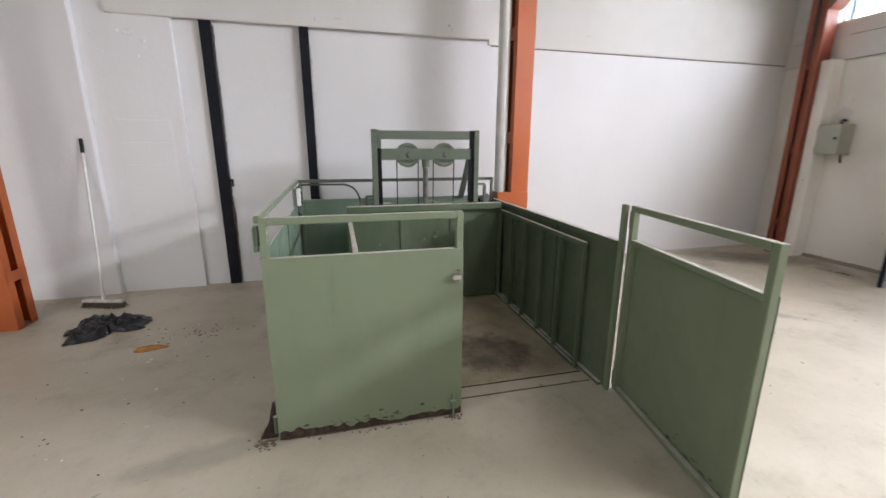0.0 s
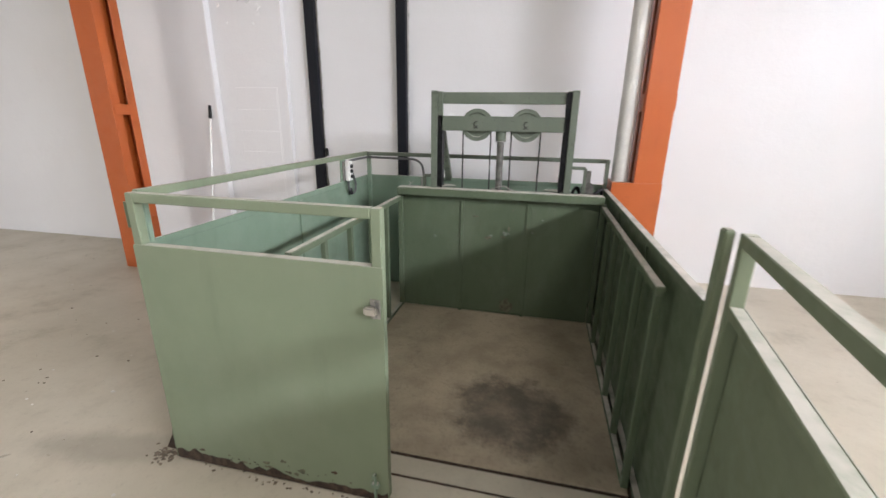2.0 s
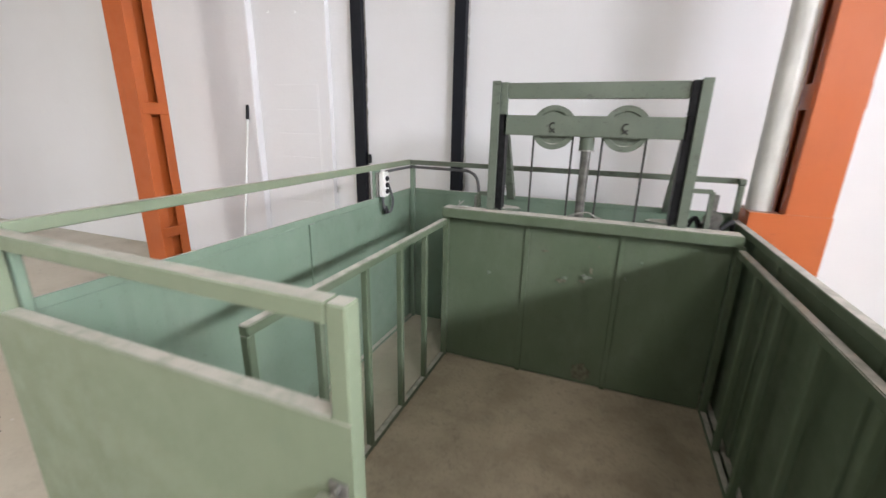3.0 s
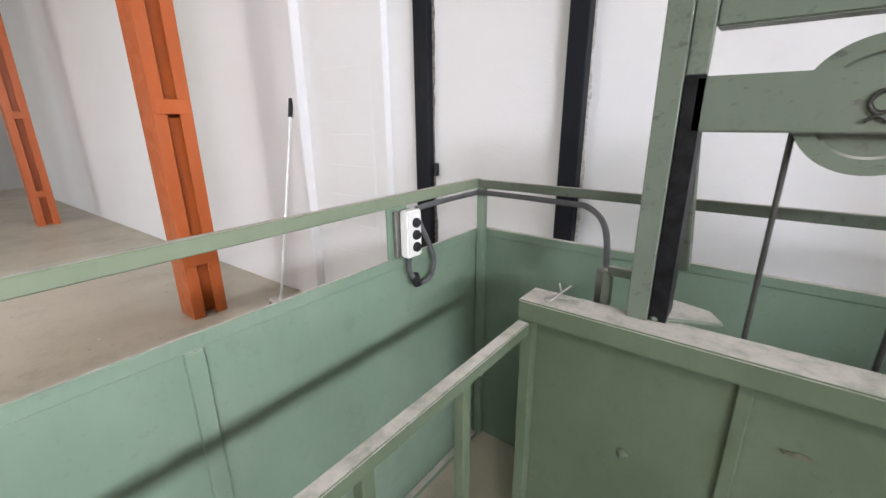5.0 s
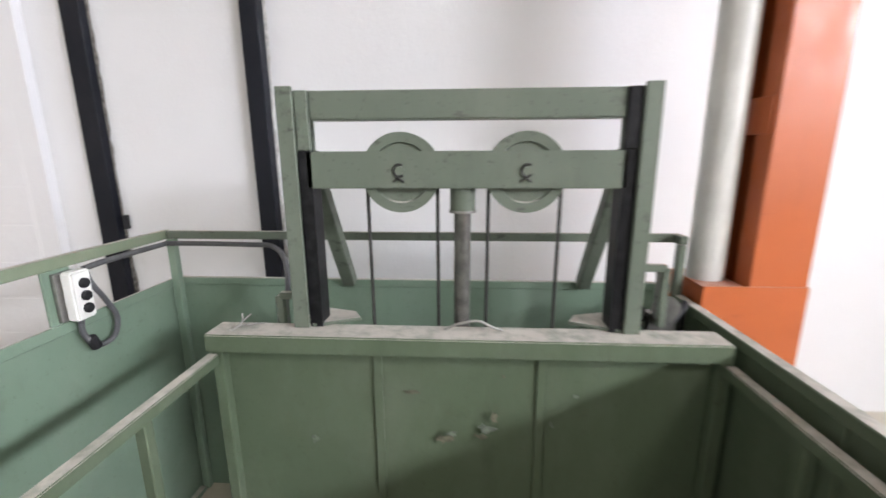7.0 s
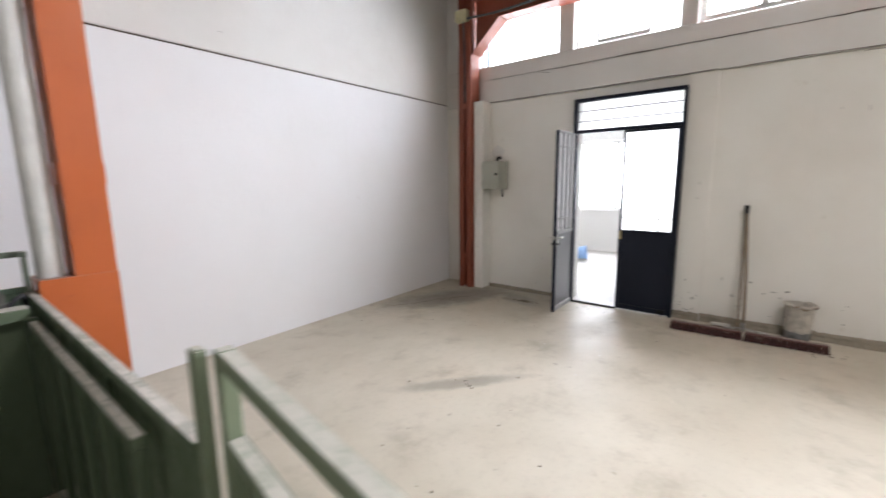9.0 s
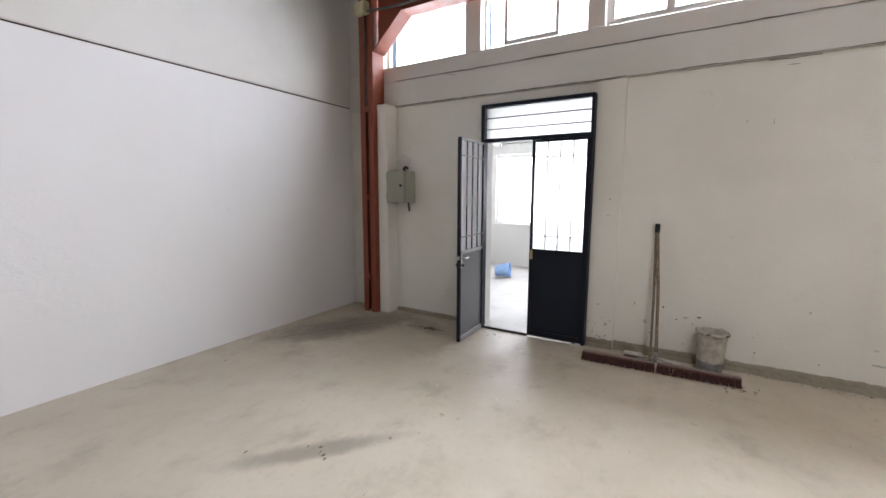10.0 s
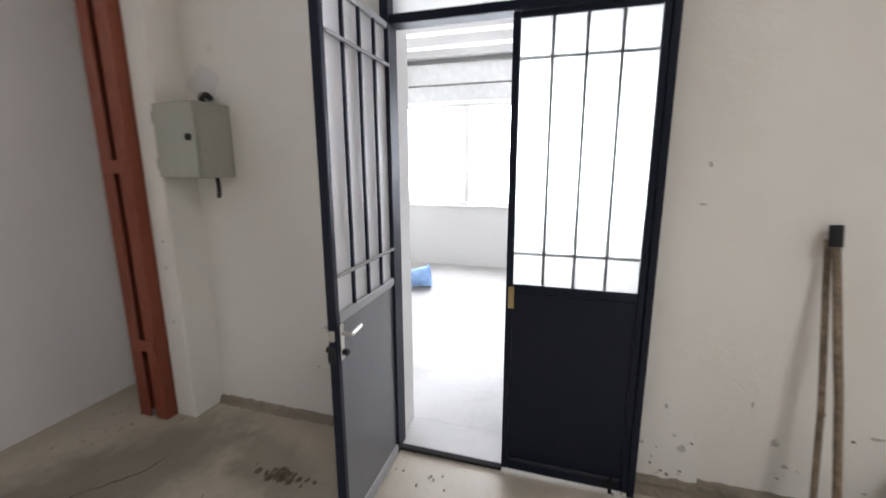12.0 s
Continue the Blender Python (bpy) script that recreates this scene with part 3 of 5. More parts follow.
def build_windows():
    def window(name, y0, y1, sashes):
        w = thing(name, (6.7, (y0 + y1) / 2, 3.16), "high window with white aluminium frame", "window", kind="structure")
        z0, z1 = 3.157, 4.0
        bm = box(6.70, y0, z0, 6.76, y1, z0 + 0.035)
        box(6.70, y0, z1 - 0.035, 6.76, y1, z1, bm)
        box(6.70, y0, z0 + 0.035, 6.76, y0 + 0.03, z1 - 0.035, bm)
        box(6.70, y1 - 0.03, z0 + 0.035, 6.76, y1, z1 - 0.035, bm)
        part("window_frame", bm, ALU, w)
        for a, b in sashes:
            bm = box(6.67, a, z0 + 0.036, 6.698, a + 0.035, z1 - 0.04)
            box(6.67, b - 0.035, z0 + 0.036, 6.698, b, z1 - 0.04, bm)
            box(6.67, a + 0.035, z0 + 0.036, 6.698, b - 0.035, z0 + 0.075, bm)
            part("sash", bm, ALU, w)
        pane = part("pane", box(6.725, y0 + 0.03, z0 + 0.035, 6.731, y1 - 0.03, z1 - 0.035), GLASS, w)
        pane.visible_shadow = False
    window("window_1", 3.345, 4.545, ())
    window("window_2", 1.99, 3.15, ((2.30, 2.90),))
    window("window_3", 0.71, 1.835, ((0.80, 1.29), (1.29, 1.80)))
    window("window_4", -2.6, 0.555, ((0.0, 0.5),))
    w = thing("window_5", (10.8, 3, 0.93), "wide bright sliding window of the next room", "window", kind="structure")
    bm = box(10.76, 1.2, 0.93, 10.84, 4.76, 0.97)
    box(10.76, 1.2, 2.345, 10.84, 4.76, 2.385, bm)
    for y in (1.2, 4.72):
        box(10.76, y, 0.97, 10.84, y + 0.04, 2.345, bm)
    part("window_frame", bm, ALU, w)
    for y in (3.70, 2.45):
        part("mullion", box(10.74, y, 0.972, 10.80, y + 0.075, 2.343), ALU, w, bevel=0.004)
    pane = part("pane", box(10.81, 1.24, 0.97, 10.816, 4.72, 2.345), GLASS, w)
    pane.visible_shadow = False
    part("sill", box(10.655, 1.15, 0.90, 10.70, 4.8, 0.928), WALL_ROOM, w, bevel=0.006)


def build_kerb():
    """Rough concrete skirting, uneven along its length."""
    for y0, y1, x in ((Y0, 1.598, X1), (1.602, 1.863, X1 - 0.035), (3.09, 4.345, X1)):
        bm = bmesh.new()
        n = max(2, int((y1 - y0) / 0.02))
        rows = []
        for k in range(n + 1):
            y = y0 + (y1 - y0) * k / n
            d = 0.026 + 0.012 * noise.noise((y * 4, 1.3, x)) + 0.009 * noise.noise((y * 17, 5, 0))
            h = (0.082 if y1 < 3 else 0.04) + 0.010 * noise.noise((y * 3, 7, 2)) + 0.012 * noise.noise((y * 21, 2, 1))
            prof = ((0, 0), (d + 0.016, 0), (d + 0.008, h * 0.25), (d + 0.002, h * 0.5), (d, h * 0.75), (d * 0.6, h), (0, h + 0.004))
            rows.append([bm.verts.new((x - p + (0.007 * noise.noise((y * 38, q * 38, x)) if 0 < i < 6 else 0), y, max(0, q + (0.005 * noise.noise((y * 33, q * 50, 3)) if 2 < i < 6 else 0)))) for i, (p, q) in enumerate(prof)])
        for a, b in zip(rows, rows[1:]):
            for i in range(6):
                bm.faces.new((a[i], a[i + 1], b[i + 1], b[i]))
        bm.faces.new(rows[0])
        bm.faces.new(rows[-1][::-1])
        k = part("baseboard", bm, KERB)
        tagged(k, "rough grey concrete skirting kerb", "baseboard", kind="structure")


build_floor()
tagged(part("floor_room", box(6.801, 0.3, 0.0005, 10.7, 5.0, 0.006), ROOM_FLOOR), "pale smooth floor of the next room", "floor", kind="structure")
tagged(part("floor_sill", box(6.547, 1.882, 0.0005, 6.80, 3.068, 0.006), ROOM_FLOOR), "pale worn sill under the door", "floor", kind="structure")
build_back_wall()
build_east_wall()
build_wall_marks()
build_shell()
build_windows()
build_kerb()


# ---- steel columns, rafter, pipe, black posts ----
def steel_column(x, y, z1, material, battens, label, foot=None, w=0.235, d=0.25):
    """Two channels, webs to front and back, joined by batten plates on both sides."""
    c = thing("steel_column", (x + w / 2, y + d / 2, 0), label, "column", "steel columns")
    f, tk = 0.085, 0.010
    for front in (True, False):
        s = 1 if front else -1
        yy = y if front else y + d
        o = [(x, yy), (x + w, yy), (x + w, yy + s * f), (x + w - tk, yy + s * f), (x + w - tk, yy + s * tk), (x + tk, yy + s * tk), (x + tk, yy + s * f), (x, yy + s * f)]
        part("channel", prism(o, 2, 0, z1), material, c, bevel=0.003)
    for z, h in battens:
        for xx in (x - 0.008, x + w):
            part("batten", box(xx, y + 0.012, z, xx + 0.008, y + d - 0.012, z + h), material, c, bevel=0.002)
    # unseen plate added inside to block light, so the slots stay dark
    part("slot_blocker", box(x + w / 2 - 0.004, y + 0.011, 0, x + w / 2 + 0.004, y + d - 0.011, z1), material, c)
    if foot:
        foot(c)
    return c


BATTENS = [(0.42, 0.09), (1.50, 0.095), (2.55, 0.095), (3.6, 0.095)]
steel_column(-2.945, 3.975, H, ORANGE, BATTENS, "orange painted built-up steel column with batten plates")
steel_column(-7.93, 3.93, H, ORANGE, BATTENS, "orange painted built-up steel column with batten plates")


def orange_foot(c):
    part("pipe_guard", box(1.690, 4.1125, 0, 1.832, 4.36, 1.065), ORANGE, c, "orange sheet casing round the pipe foot")
    part("front_plate", box(1.688, 4.106, 0, 2.039, 4.1115, 1.068), ORANGE, c)


steel_column(1.842, 4.112, H, ORANGE, [(1.58, 0.12), (2.6, 0.12), (3.6, 0.12)], "orange painted built-up steel column beside the lift", orange_foot, 0.195)
steel_column(6.335, 4.497, H, ORANGE_SHADED, [(0.44, 0.07), (1.48, 0.07), (2.58, 0.075), (3.5, 0.07)], "orange steel column in the room corner, coloured dark for shade", None, 0.22, 0.215)

rafter = thing("steel_rafter", (6.42, 0, 3.68), "dark red steel rafter with a haunch at the column, coloured for shade", "beam")
part("bottom_flange", box(6.335, Y0, 3.675, 6.555, 4.05, 3.69), ORANGE_SHADED, rafter)
part("web", box(6.44, Y0, 3.69, 6.452, 4.48, 3.98), ORANGE_SHADED, rafter)
part("top_flange", box(6.335, Y0, 3.98, 6.555, 4.48, 3.995), ORANGE_SHADED, rafter)
part("haunch_flange", bar((6.445, 4.06, 3.682), (6.445, 4.485, 3.30), 0.22, 0.015), ORANGE_SHADED, rafter)
part("haunch_web", prism([(4.06, 3.69), (4.485, 3.31), (4.485, 3.69)], 0, 6.44, 6.452), ORANGE_SHADED, rafter)

jb = thing("junction_box", (6.28, 4.6, 3.85), "yellowed plastic junction box on the column", "box")
part("body", box(6.24, 4.52, 3.72, 6.334, 4.70, 3.86), YELLOWED, jb, bevel=0.008, seg=2)
part("lid", box(6.232, 4.53, 3.73, 6.24, 4.69, 3.85), YELLOWED, jb, bevel=0.003)
cb = part("cable", tube(spline([(6.28, 4.53, 3.74), (6.30, 4.0, 3.72), (6.31, 3.0, 3.75), (6.32, 1.5, 3.80), (6.32, -1, 3.86)]), 0.014), CONDUIT, smooth=True)
tagged(cb, "grey cable slung along the rafter", "cable")
cb = part("cable", tube(spline([(6.30, 4.60, 3.72), (6.325, 4.60, 3.3), (6.345, 4.605, 2.7), (6.36, 4.60, 2.66)]), 0.010), CONDUIT, smooth=True)
tagged(cb, "grey cable running down inside the column", "cable")

dp = thing("downpipe", (1.757, 4.235, 1.065), "grey-white plastic rainwater downpipe beside the orange column", "pipe")
part("pipe", tube([(1.757, 4.235, 1.066), (1.757, 4.235, H)], 0.062, 24), PIPE, dp, smooth=True)
part("socket", tube([(1.757, 4.235, 3.0), (1.757, 4.235, 3.12)], 0.068, 24), PIPE, dp, smooth=True)

for xa, yy, ww in ((-1.240, 0.05, 0.108), (-0.290, 0.07, 0.095)):
    xb = xa + ww
    ya = wall_y(xa) + 0.055 - yy
    o = [(xa, ya), (xb, ya), (xb, ya + yy + 0.02), (xb - 0.008, ya + yy + 0.02), (xb - 0.008, ya + 0.008), (xa + 0.008, ya + 0.008), (xa + 0.008, ya + yy + 0.02), (xa, ya + yy + 0.02)]
    bm = bmesh.new()
    yw = wall_y(xb) + 0.055
    last = None
    for k in range(93):
        z = 0.02 + 0.0295 * k
        w = max(0.002, 0.011 + 0.016 * noise.noise((xb * 5, z * 3.1, 1)) + 0.010 * noise.noise((xb, z * 17, 6)))
        ring = [bm.verts.new((xb + dx, yy_, z)) for dx, yy_ in ((-0.004, yw + 0.002), (-0.004, yw - 0.007), (w, yw - 0.004), (w + 0.002, yw + 0.002))]
        if last:
            for i in range(4):
                bm.faces.new((last[i], last[(i + 1) % 4], ring[(i + 1) % 4], ring[i]))
        else:
            bm.faces.new(ring)
        last = ring
    bm.faces.new(last[::-1])
    part("plaster_edge", bm, JOINT if xa < -1 else SCUFF, bpy.data.objects["wall_north"])
    p = part("steel_post", prism(o, 2, 0, 2.764), BLACK, bevel=0.003)
    tagged(p, "black painted steel post against the white wall", "post", "black wall posts")


# ---- the goods lift ----
GX0, GX1, GY0, GY1 = -0.365, 1.665, 2.0, 4.295


def build_guard():
    """Fixed sheet-steel guard on three sides of the lift."""
    g = thing("lift_guard", (0.65, 3.2, 0), "sage green sheet steel guard round the goods lift", "guard")
    x, zt = GX0, 1.02
    part("side_sheet", box(x - 0.004, GY0 + 0.03, 0.0, x, GY1, zt - 0.036), GREEN, g)
    part("side_top_angle", box(x - 0.006, GY0 + 0.03, zt - 0.036, x + 0.006, GY1, zt), GREEN, g, bevel=0.002)
    part("side_stiffener", box(x, 3.135, 0.02, x + 0.012, 3.175, zt - 0.037), GREEN, g, bevel=0.002)
    part("side_foot_angle", box(x, GY0 + 0.05, 0.0, x + 0.03, GY1 - 0.04, 0.02), GREEN, g, bevel=0.002)
    part("side_rail", box(x - 0.022, GY0 + 0.035, 1.188, x + 0.006, GY1, 1.224), GREEN_CLEAN, g, bevel=0.003)
    part("rail_plate", box(x - 0.006, 3.755, zt, x + 0.004, 3.845, 1.188), GREEN, g, bevel=0.002)
    part("back_sheet", box(x, GY1, 0, GX1, GY1 + 0.004, zt - 0.03), GREEN, g)
    part("back_top_angle", box(x, GY1 - 0.006, zt - 0.03, GX1, GY1 + 0.02, zt), GREEN, g, bevel=0.002)
    # back and end rails borrow the darker mast enamel to paint their shade
    part("back_rail", box(x + 0.006, GY1 - 0.03, 1.190, GX1 + 0.01, GY1 - 0.004, 1.222), MAST, g, bevel=0.003)
    part("corner_post", box(x + 0.0065, GY1 - 0.036, 0, x + 0.04, GY1 - 0.0065, 1.189), GREEN, g, bevel=0.003)
    part("end_post", box(GX1 - 0.02, 4.215, 0.99, GX1 + 0.008, 4.245, 1.189), MAST, g, bevel=0.003)
    part("end_rail", box(GX1 - 0.02, 4.215, 1.19, GX1 + 0.01, 4.263, 1.222), MAST, g, bevel=0.003)
    # east side of the guard: same enamel as the west, coloured for shade
    part("side_sheet", box(GX1, GY0 + 0.03, 0, GX1 + 0.004, GY1, 0.966), GREEN_SHADED, g)
    part("side_top_angle", box(GX1 - 0.02, GY0 + 0.02, 0.967, GX1 + 0.018, GY1 - 0.05, 1.0), GREEN_SHADED, g, bevel=0.003)
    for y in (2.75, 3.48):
        part("side_stiffener", box(GX1 - 0.012, y, 0.02, GX1, y + 0.04, 0.966), GREEN_SHADED, g, bevel=0.002)
    part("side_foot_angle", box(GX1 - 0.03, GY0 + 0.05, 0.0, GX1, GY1 - 0.04, 0.02), GREEN_SHADED, g, bevel=0.002)
    post = part("gate_post", box(GX1 - 0.014, GY0 - 0.022, 0, GX1 + 0.012, GY0 + 0.018, 1.225), GREEN_CLEAN, g, bevel=0.004, seg=2)
    part("gate_post", box(x + 0.008, GY0 + 0.022, 0, x + 0.036, GY0 + 0.048, 1.187), GREEN, g, bevel=0.004)
    part("hinge_plate", box(x - 0.028, GY0 + 0.008, 1.05, x - 0.006, GY0 + 0.030, 1.17), GREEN, g, bevel=0.003)
    part("rust_foot", prism([(x - 0.10, 0), (x - 0.012, 0), (x - 0.012, 0.21), (x - 0.026, 0.20), (x - 0.05, 0.09)], 1, GY0 + 0.015, GY0 + 0.045), RUST_AND_SHADE, g, "rusty triangular gusset at the gate post foot")


def gate(side, name_label, W=1.015):
    """One leaf: welded angle frame with an open slot above a sheet. Hinge at the origin, leaf along +x; the sheet lies on the given side."""
    g = thing("lift_gate", (0, 0, 0), name_label, "gate", "lift gates")
    d = 0.038
    ya, yb = -d / 2, d / 2
    part("stile", box(0, ya, 0.02, 0.036, yb, 1.222), GREEN_CLEAN, g, bevel=0.003)
    part("stile", box(W - 0.036, ya, 0.02, W, yb, 1.222), GREEN_CLEAN, g, bevel=0.003)
    part("top_rail", box(0.037, ya, 1.186, W - 0.037, yb, 1.222), GREEN_CLEAN, g, bevel=0.003)
    part("middle_rail", box(0.037, ya, 0.992, W - 0.037, yb, 1.022), GREEN_CLEAN, g, bevel=0.003)
    part("bottom_rail", box(0.037, ya + 0.001, 0.022, W - 0.037, yb - 0.001, 0.05), GREEN_CLEAN, g, bevel=0.003)
    s = yb if side > 0 else ya - 0.0025
    part("sheet", box(-0.004, s, 0.012, W + 0.002, s + 0.0025, 1.0215), GREEN_CLEAN, g)
    # ragged rust along the lower edge of the sheet
    bm = bmesh.new()
    rows = []
    yy = s + (0.0028 if side > 0 else -0.0003)
    for k in range(61):
        x = 0.002 + (W - 0.004) * k / 60
        h = 0.030 + 0.034 * noise.noise((x * 6, side * 3.0, 0.5)) + 0.020 * noise.noise((x * 25, 4, side))
        rows.append([bm.verts.new((x, yy, 0.010)), bm.verts.new((x, yy, 0.012 + max(0.004, h)))])
    for a, b in zip(rows, rows[1:]):
        bm.faces.new((a[0], b[0], b[1], a[1]))
    ext = bmesh.ops.extrude_face_region(bm, geom=list(bm.faces))
    bmesh.ops.translate(bm, verts=[v for v in ext["geom"] if isinstance(v, bmesh.types.BMVert)], vec=(0, 0.0008 * side, 0))
    part("rust_edge", bm, RUST_AND_SHADE, g, "flaking rust along the lower edge")
    rnd = random.Random(31 + side)
    for k in range(34):
        cx, cz, r = rnd.gauss(0.55, 0.22) * W, 0.05 + abs(rnd.gauss(0, 0.032)), rnd.uniform(0.004, 0.018)
        if 0.02 < cx < W - 0.07:
            pts = [(cx + r * rnd.uniform(0.5, 1.3) * math.cos(2 * math.pi * q / 9), cz + 0.6 * r * rnd.uniform(0.4, 1.2) * math.sin(2 * math.pi * q / 9)) for q in range(9)]
            part("rust_spot", prism(pts, 1, min(s, s + 0.0025) if side > 0 else s - 0.0006, s + 0.0031 if side > 0 else s + 0.001), RUST_PATCH if k % 3 else RUST_AND_SHADE, g)
    for z in (0.045, 1.085):
        part("hinge", tube([(-0.014, 0, z), (-0.014, 0, z + 0.10)], 0.013, 12), GREEN_SHADED, g, smooth=True)
    # drop bolt in its keeper at the foot of the free stile
    o = 1 if side > 0 else -1
    yd = s + o * 0.010
    bolt = part("drop_bolt", tube([(W - 0.050, yd, 0.003), (W - 0.050, yd, 0.150), (W - 0.050, yd + o * 0.020, 0.156)], 0.0065, 10), GREEN, g, smooth=True)
    part("keeper", box(W - 0.066, min(s, yd + o * 0.008), 0.085, W - 0.034, max(s, yd + o * 0.008), 0.105), GREEN, bolt, bevel=0.002)
    # latch: plate and bent strap on the outer face
    yl = s + (0.0026 if side > 0 else -0.004)
    latch = part("latch", box(W - 0.045, yl, 0.832, W - 0.008, yl + 0.004, 0.905), STEEL, g, "worn metal latch", bevel=0.001)
    part("strap", box(W - 0.062, yl + o * 0.006 if o > 0 else yl - 0.026, 0.853, W - 0.014, yl + 0.030 if o > 0 else yl - 0.002, 0.883), CHROME, latch, bevel=0.006, seg=2)
    part("bolt", tube([(W - 0.026, yl, 0.895), (W - 0.026, yl + o * 0.012, 0.895)], 0.006, 10), STEEL, latch)
    part("bolt", tube([(W - 0.026, yl, 0.842), (W - 0.026, yl + o * 0.012, 0.842)], 0.006, 10), STEEL, latch)
    return g


def build_platform():
    p = thing("lift_platform", (0.86, 3.05, 0), "green lift platform with tube railings and a panelled back", "platform")
    part("deck", box(0.085, 2.252, -0.12, 1.622, 3.845, 0.003), PLATE, p, "dusty deck with a dark oily patch", bevel=0.004)
    s = 0.030
    for side, xa in (("a", 0.085), ("b", 1.592)):
        part("top_rail", box(xa, 2.28, 0.900, xa + s + 0.004, 3.790, 0.934), GREEN_SHADED, p, bevel=0.003, seg=2)
        part("foot_rail", box(xa, 2.30, 0.0035, xa + s, 3.800, 0.028), GREEN_SHADED, p, bevel=0.003)
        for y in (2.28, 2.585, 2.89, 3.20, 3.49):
            part("baluster", box(xa + 0.001, y, 0.0285 if y > 2.3 else 0.0035, xa + s, y + 0.028, 0.8995), GREEN_SHADED, p, bevel=0.003)
        part("back_post", box(xa, 3.805, 0.0035, xa + s + 0.005, 3.842, 0.9445), GREEN_SHADED, p, bevel=0.003)
    xs = (0.121, 0.595, 1.095, 1.586)
    for i, (a, b) in enumerate(zip(xs, xs[1:])):
        bm = bmesh.new()
        nx, nz = 14, 22
        g = []
        for k in range(nx + 1):
            col = []
            for j in range(nz + 1):
                x, z = a + (b - a) * k / nx, 0.012 + 0.93 * j / nz
                u, v = k / nx, j / nz
                soft = min(1, 6 * u, 6 * (1 - u), 6 * v, 6 * (1 - v))
                dent = 0.006 * noise.noise((x * 3.1, z * 2.6, i * 4)) * soft
                if i == 1:
                    for cx, cz, r in ((0.80, 0.64, 0.05), (0.93, 0.68, 0.06)):
                        dent += 0.022 * math.exp(-((x - cx) ** 2 + (z - cz) ** 2) / r ** 2)
                col.append(bm.verts.new((x, 3.836 + dent, z)))
            g.append(col)
        for k in range(nx):
            for j in range(nz):
                bm.faces.new((g[k][j], g[k + 1][j], g[k + 1][j + 1], g[k][j + 1]))
        ob = part("back_sheet", bm, GREEN_SHADED, p, smooth=True)
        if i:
            part("cover_strip", box(a - 0.014, 3.826, 0.005, a + 0.014, 3.834, 0.944), GREEN_SHADED, p, bevel=0.002)
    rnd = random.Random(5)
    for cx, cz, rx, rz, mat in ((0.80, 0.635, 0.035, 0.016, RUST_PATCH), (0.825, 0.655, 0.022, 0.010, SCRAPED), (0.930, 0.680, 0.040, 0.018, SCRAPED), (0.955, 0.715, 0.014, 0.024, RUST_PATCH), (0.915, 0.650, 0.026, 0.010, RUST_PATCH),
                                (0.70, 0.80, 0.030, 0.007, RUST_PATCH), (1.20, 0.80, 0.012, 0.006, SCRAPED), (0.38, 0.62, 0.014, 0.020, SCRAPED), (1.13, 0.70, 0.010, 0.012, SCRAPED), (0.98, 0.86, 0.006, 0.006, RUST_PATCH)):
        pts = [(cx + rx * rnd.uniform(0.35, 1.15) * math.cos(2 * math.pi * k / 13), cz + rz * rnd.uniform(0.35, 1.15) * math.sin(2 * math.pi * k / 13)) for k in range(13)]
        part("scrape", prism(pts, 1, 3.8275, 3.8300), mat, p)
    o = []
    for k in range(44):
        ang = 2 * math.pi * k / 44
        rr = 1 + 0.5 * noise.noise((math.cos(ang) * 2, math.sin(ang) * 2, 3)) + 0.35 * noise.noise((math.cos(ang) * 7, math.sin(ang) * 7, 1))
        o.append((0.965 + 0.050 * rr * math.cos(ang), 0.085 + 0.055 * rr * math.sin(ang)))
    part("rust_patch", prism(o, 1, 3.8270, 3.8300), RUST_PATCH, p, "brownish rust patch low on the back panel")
    part("top_channel", box(0.090, 3.770, 0.946, 1.604, 3.872, 1.003), GREEN_SHADED, p, "dusty green channel along the top", bevel=0.004, seg=2)
    # dark fillers paint the shade of the open gaps before and behind the threshold
    for ya, yb in ((2.1155, 2.1295), (2.2305, 2.2515)):
        part("gap_shade", box(0.080, ya, -0.10, 1.628, yb, -0.003), RUST_AND_SHADE, p, "dark strip painting the shade down in the gap")
    t = part("threshold", box(0.075, 2.130, -0.1, 1.632, 2.230, 0.001), FLOOR)
    tagged(t, "concrete strip across the front of the lift pit", "threshold", kind="structure")


